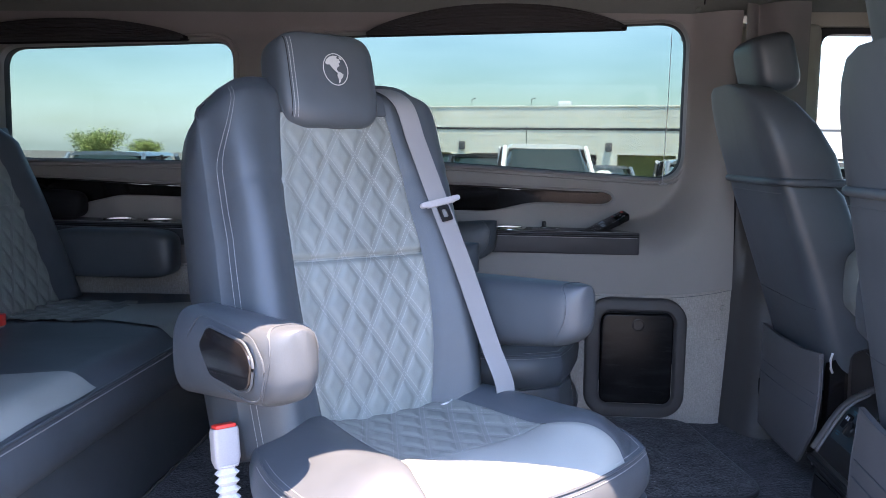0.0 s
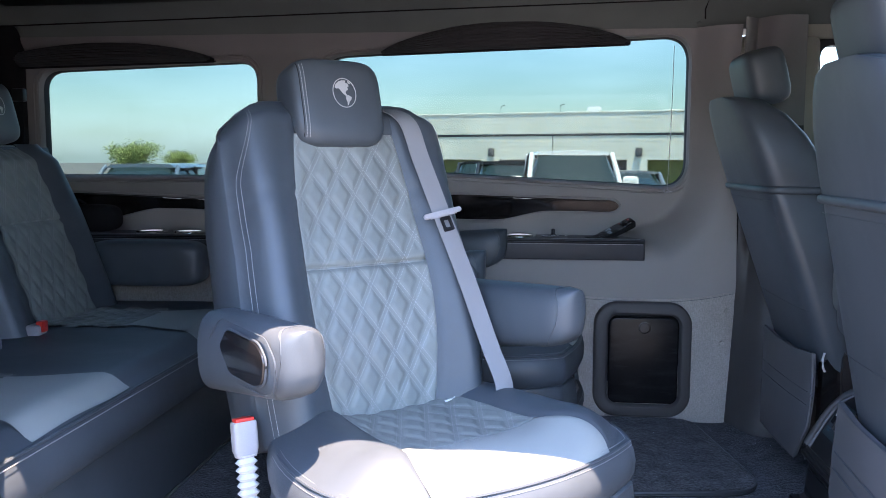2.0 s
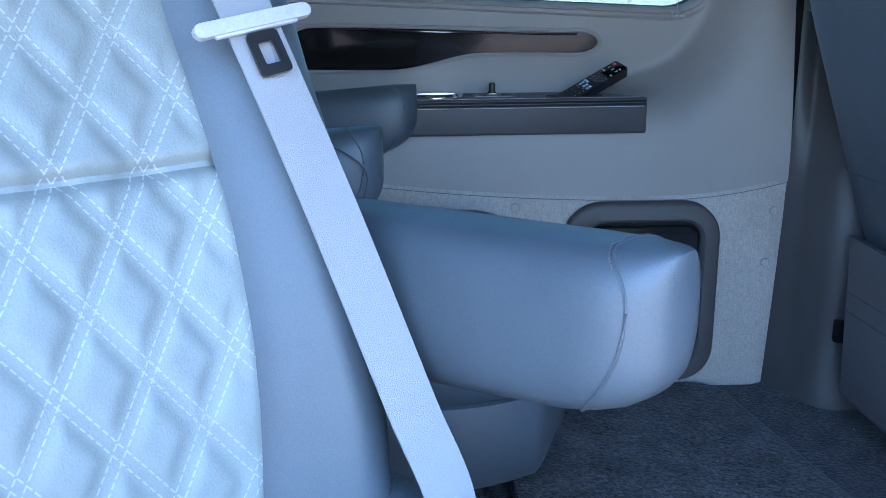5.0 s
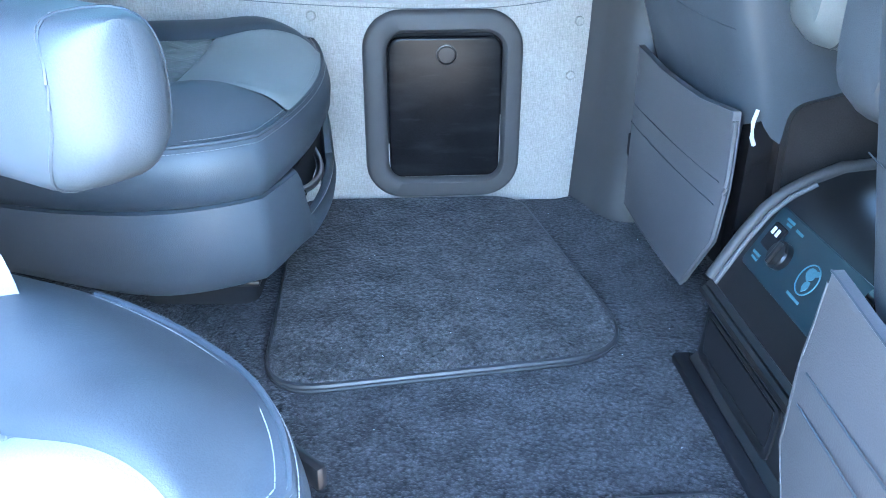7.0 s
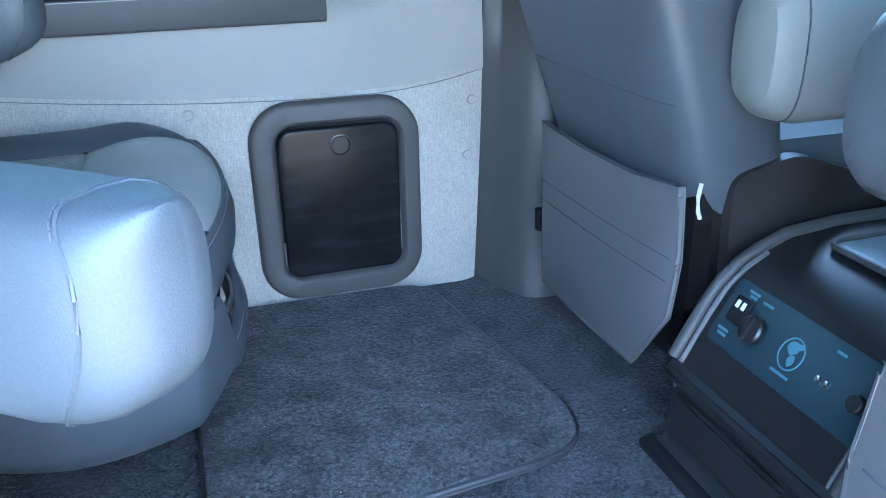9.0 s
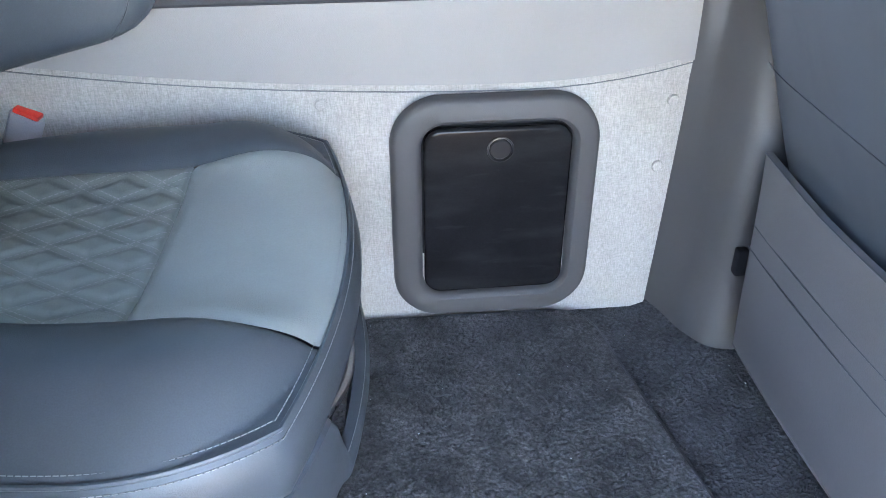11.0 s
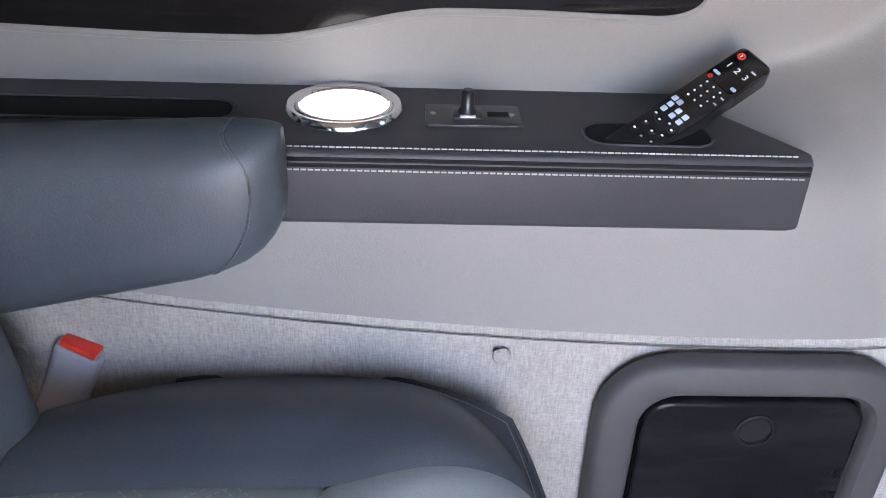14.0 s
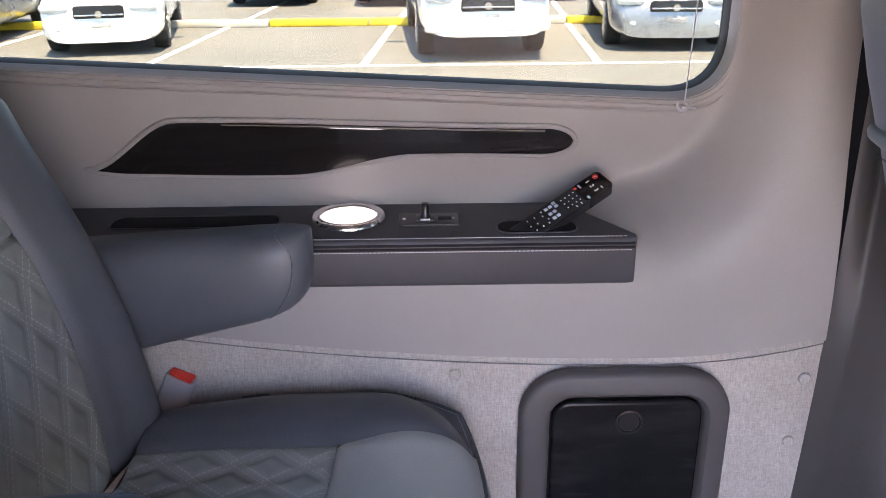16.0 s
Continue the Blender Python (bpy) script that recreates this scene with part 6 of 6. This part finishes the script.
    part("lower_intake", slab(rrect(W * 0.52, 0.15, 0.04, 5, 0, clear + 0.14), lambda a, b, c: (a, 0.085 - c + 0.05 * (a / w) ** 2, b), 0.05, 0.01), M_MATT, car)
    part("badge", disc(0.05, 0.02, (0, -0.005, 0.61 * hood), 18, turn=pose(0, 0, 0, 90)), M_CHROME, car)
    part("front_plate", box(0.32, 0.02, 0.11, (0, 0.01, clear + 0.25), 0.004), M_WHITE, car)
    if kind == "pickup":
        part("bumper", box(W * 0.94, 0.14, 0.20, (0, 0.05, clear + 0.16), 0.05, 3), paint, car)
        part("aerial", tube([(-0.3, c1 + 0.5, H), (-0.3, c1 + 0.55, H + 0.34)], 0.008, 6), M_BLACK, car)
        part("price_sticker", box(0.19, 0.012, 0.10, (w * 0.58, c0 + 0.16, hood + 0.14), 0.002, turn=pose(0, 0, 0, -50, 0, 0)), M_YELLOW, car, "yellow paper sticker")
    return car


build_car("white_sedan", "white parked sedan with black grille", -5.12, 13.35, 12, M_WHITE, 4.5, 1.74, 1.46, 0.98)
build_car("pickup_truck", "white parked pickup truck with yellow windscreen sticker", 0.42, 12.45, 4, M_WHITE, 5.2, 1.82, 1.90, 1.22, "pickup")
build_car("silver_car", "silver crossover parked nose-on", 3.14, 13.15, -5, M_SILVER, 4.6, 1.82, 1.66, 1.02, "suv")
build_car("slate_crossover", "slate blue parked crossover", -8.15, 13.5, 5, M_SLATE, 4.6, 1.85, 1.64, 1.08, "suv")
build_car("dark_car", "black crossover parked nose-on", 6.2, 13.4, -2, M_INK, 4.6, 1.85, 1.66, 1.08, "suv")
build_car("dark_suv", "black parked sport utility vehicle seen from behind", -3.95, 24.9, 180, M_INK, 4.8, 1.90, 1.72, 1.12, "suv")
build_car("dark_suv", "black parked sport utility vehicle seen from behind", -1.05, 24.6, 180, M_INK, 4.8, 1.90, 1.70, 1.12, "suv")
build_car("silver_car", "silver parked sedan seen from behind", 2.2, 25.2, 180, M_SILVER, 4.6, 1.80, 1.45, 0.95)
build_car("silver_car", "pale silver parked sedan before a service bay", 6.9, 33.5, 180, M_SILVER, 4.6, 1.84, 1.45, 0.95)
build_car("dark_suv", "black parked sport utility vehicle before a service bay", -2.45, 35.0, 180, M_INK, 4.8, 1.95, 1.68, 1.12, "suv")


def build_lamp_post(x, y, h):
    lp = thing("street_lamp", "white steel car park lamp post with two heads", "lamp post", pose(x, y, GZ))
    part("base", disc(0.26, 0.55, (0, 0, -0.02), 20, bev=0.02), M_KERB, lp, "round concrete base")
    part("pole", tube([(0, 0, 0.5), (0, 0, h * 0.5), (0, 0, h)], [0.075, 0.068, 0.055], 12), M_WHITE, lp)
    for sg in (-1, 1):
        head = part("lamp_head", blob(0.24, 0.13, 0.05, 0.6, 0.6, 20, 10, at=(sg * 0.36, 0, h + 0.02)), M_WHITE, lp)
        part("arm", box(0.22, 0.05, 0.05, (sg * 0.10, 0, h), 0.008), M_WHITE, lp)
        part("lens", box(0.26, 0.14, 0.01, (sg * 0.36, 0, h - 0.03), 0.002), M_LENS, head)


build_lamp_post(4.27, 20.0, 4.50)


def build_dealer():
    b = thing("dealer_building", "low cream block-walled building with dark service bays", "building", pose(1.2, 45.0, 0, 0, 0, -15))
    x0, x1, top, band = -12.1, 44.0, 3.47, 0.98
    mid = (x0 + x1) / 2
    part("wall_upper", box(x1 - x0, 0.5, top - band, (mid, 0, (top + band) / 2), 0.0), M_CONC, b)
    part("parapet", box(x1 - x0 + 0.2, 0.58, 0.10, (mid, 0, top), 0.02), M_CONC, b)
    # the groove's shade is a near-black strip laid on the wall face
    part("shadow_groove", box(x1 - x0, 0.06, 0.12, (mid, -0.25, 2.30), 0.0), M_BAY, b, "dark strip painting the shade of a horizontal joint")
    for i in range(9):
        part("block_course", box(x1 - x0, 0.006, 0.018, (mid, -0.251, band + 0.24 * (i + 1) + (0.02 if i > 4 else 0)), 0.0), M_CONC, b)
    part("back_wall", box(x1 - x0, 0.4, top - GZ, (mid, 9, (top + GZ) / 2), 0.0), M_CONC, b)
    part("roof", box(x1 - x0, 9.4, 0.2, (mid, 4.5, top - 0.25), 0.0), M_KERB, b)
    part("end_wall", box(0.4, 9.0, top - GZ, (x0 + 0.2, 4.5, (top + GZ) / 2), 0.0), M_CONC, b)
    x, i = x0, 0
    while x < x1:
        part("pillar", box(1.05, 0.52, band - GZ + 0.02, (x, -0.01, (band + GZ) / 2), 0.0), M_CONC, b)
        # near-black panels paint the shade inside the open bays; every third is olive glass
        part("bay_opening", box(3.0, 0.1, band - GZ, (x + 2.0, 0.18, (band + GZ) / 2), 0.0), M_OLIVE if i % 3 == 1 else M_BAY, b, "olive tinted bay glass" if i % 3 == 1 else "dark panel painting the shade inside an open bay")
        if i % 2 == 0:
            part("wall_lamp", box(0.34, 0.24, 0.46, (x + 0.1, -0.36, 1.38), 0.06), M_PLAST, b, "grey wall lamp")
        x += 4.0
        i += 1
    part("roof_unit", box(0.7, 0.8, 0.34, (1.2, 2, top + 0.24), 0.08), M_WHITE, b, "white rooftop vent")
    for xx in (-4.2, -0.7):
        part("roof_pole", tube([(xx, 2, top), (xx, 2, top + 0.55), (xx + 0.22, 2, top + 0.60)], 0.03, 6), M_BAY, b)


build_dealer()


def build_tree(x, y, h, r, seed):
    rg = random.Random(seed)
    tr = thing("tree", "leafy green broadleaf tree beyond the car park", "tree", pose(x, y, GZ), group="trees")
    part("trunk", tube([(0, 0, -0.05), (0.05, 0, h * 0.3), (0.0, 0.05, h * 0.55)], [0.16, 0.12, 0.06], 10), M_BARK, tr)
    for i in range(6):
        a = i * 1.05
        part("limb", tube([(0.02, 0, h * 0.33), (0.5 * r * math.cos(a), 0.5 * r * math.sin(a), h * 0.55), (0.8 * r * math.cos(a), 0.8 * r * math.sin(a), h * 0.72)], [0.07, 0.04, 0.015], 6), M_BARK, tr)
    bm = bmesh.new()
    centres = [(rg.gauss(0, 0.42) * r, rg.gauss(0, 0.42) * r, h * rg.uniform(0.40, 0.90)) for _ in range(46)]
    for c in centres:
        for _ in range(120):
            p = Vector(c) + Vector((rg.gauss(0, 0.19), rg.gauss(0, 0.19), rg.gauss(0, 0.14))) * r
            d, e = Vector((rg.gauss(0, 1), rg.gauss(0, 1), rg.gauss(0, 1))).normalized(), Vector((rg.gauss(0, 1), rg.gauss(0, 1), rg.gauss(0, 1))).normalized()
            s = rg.uniform(0.035, 0.075) * r
            v = [bm.verts.new(p + d * s), bm.verts.new(p + e * s * 0.6), bm.verts.new(p - d * s), bm.verts.new(p - e * s * 0.6)]
            bm.faces.new(v)
    part("crown", bm, M_LEAF, tr, smooth=False)


build_tree(-49.8, 100, 3.75, 2.55, 1)
build_tree(-44.6, 101, 2.7, 1.75, 2)
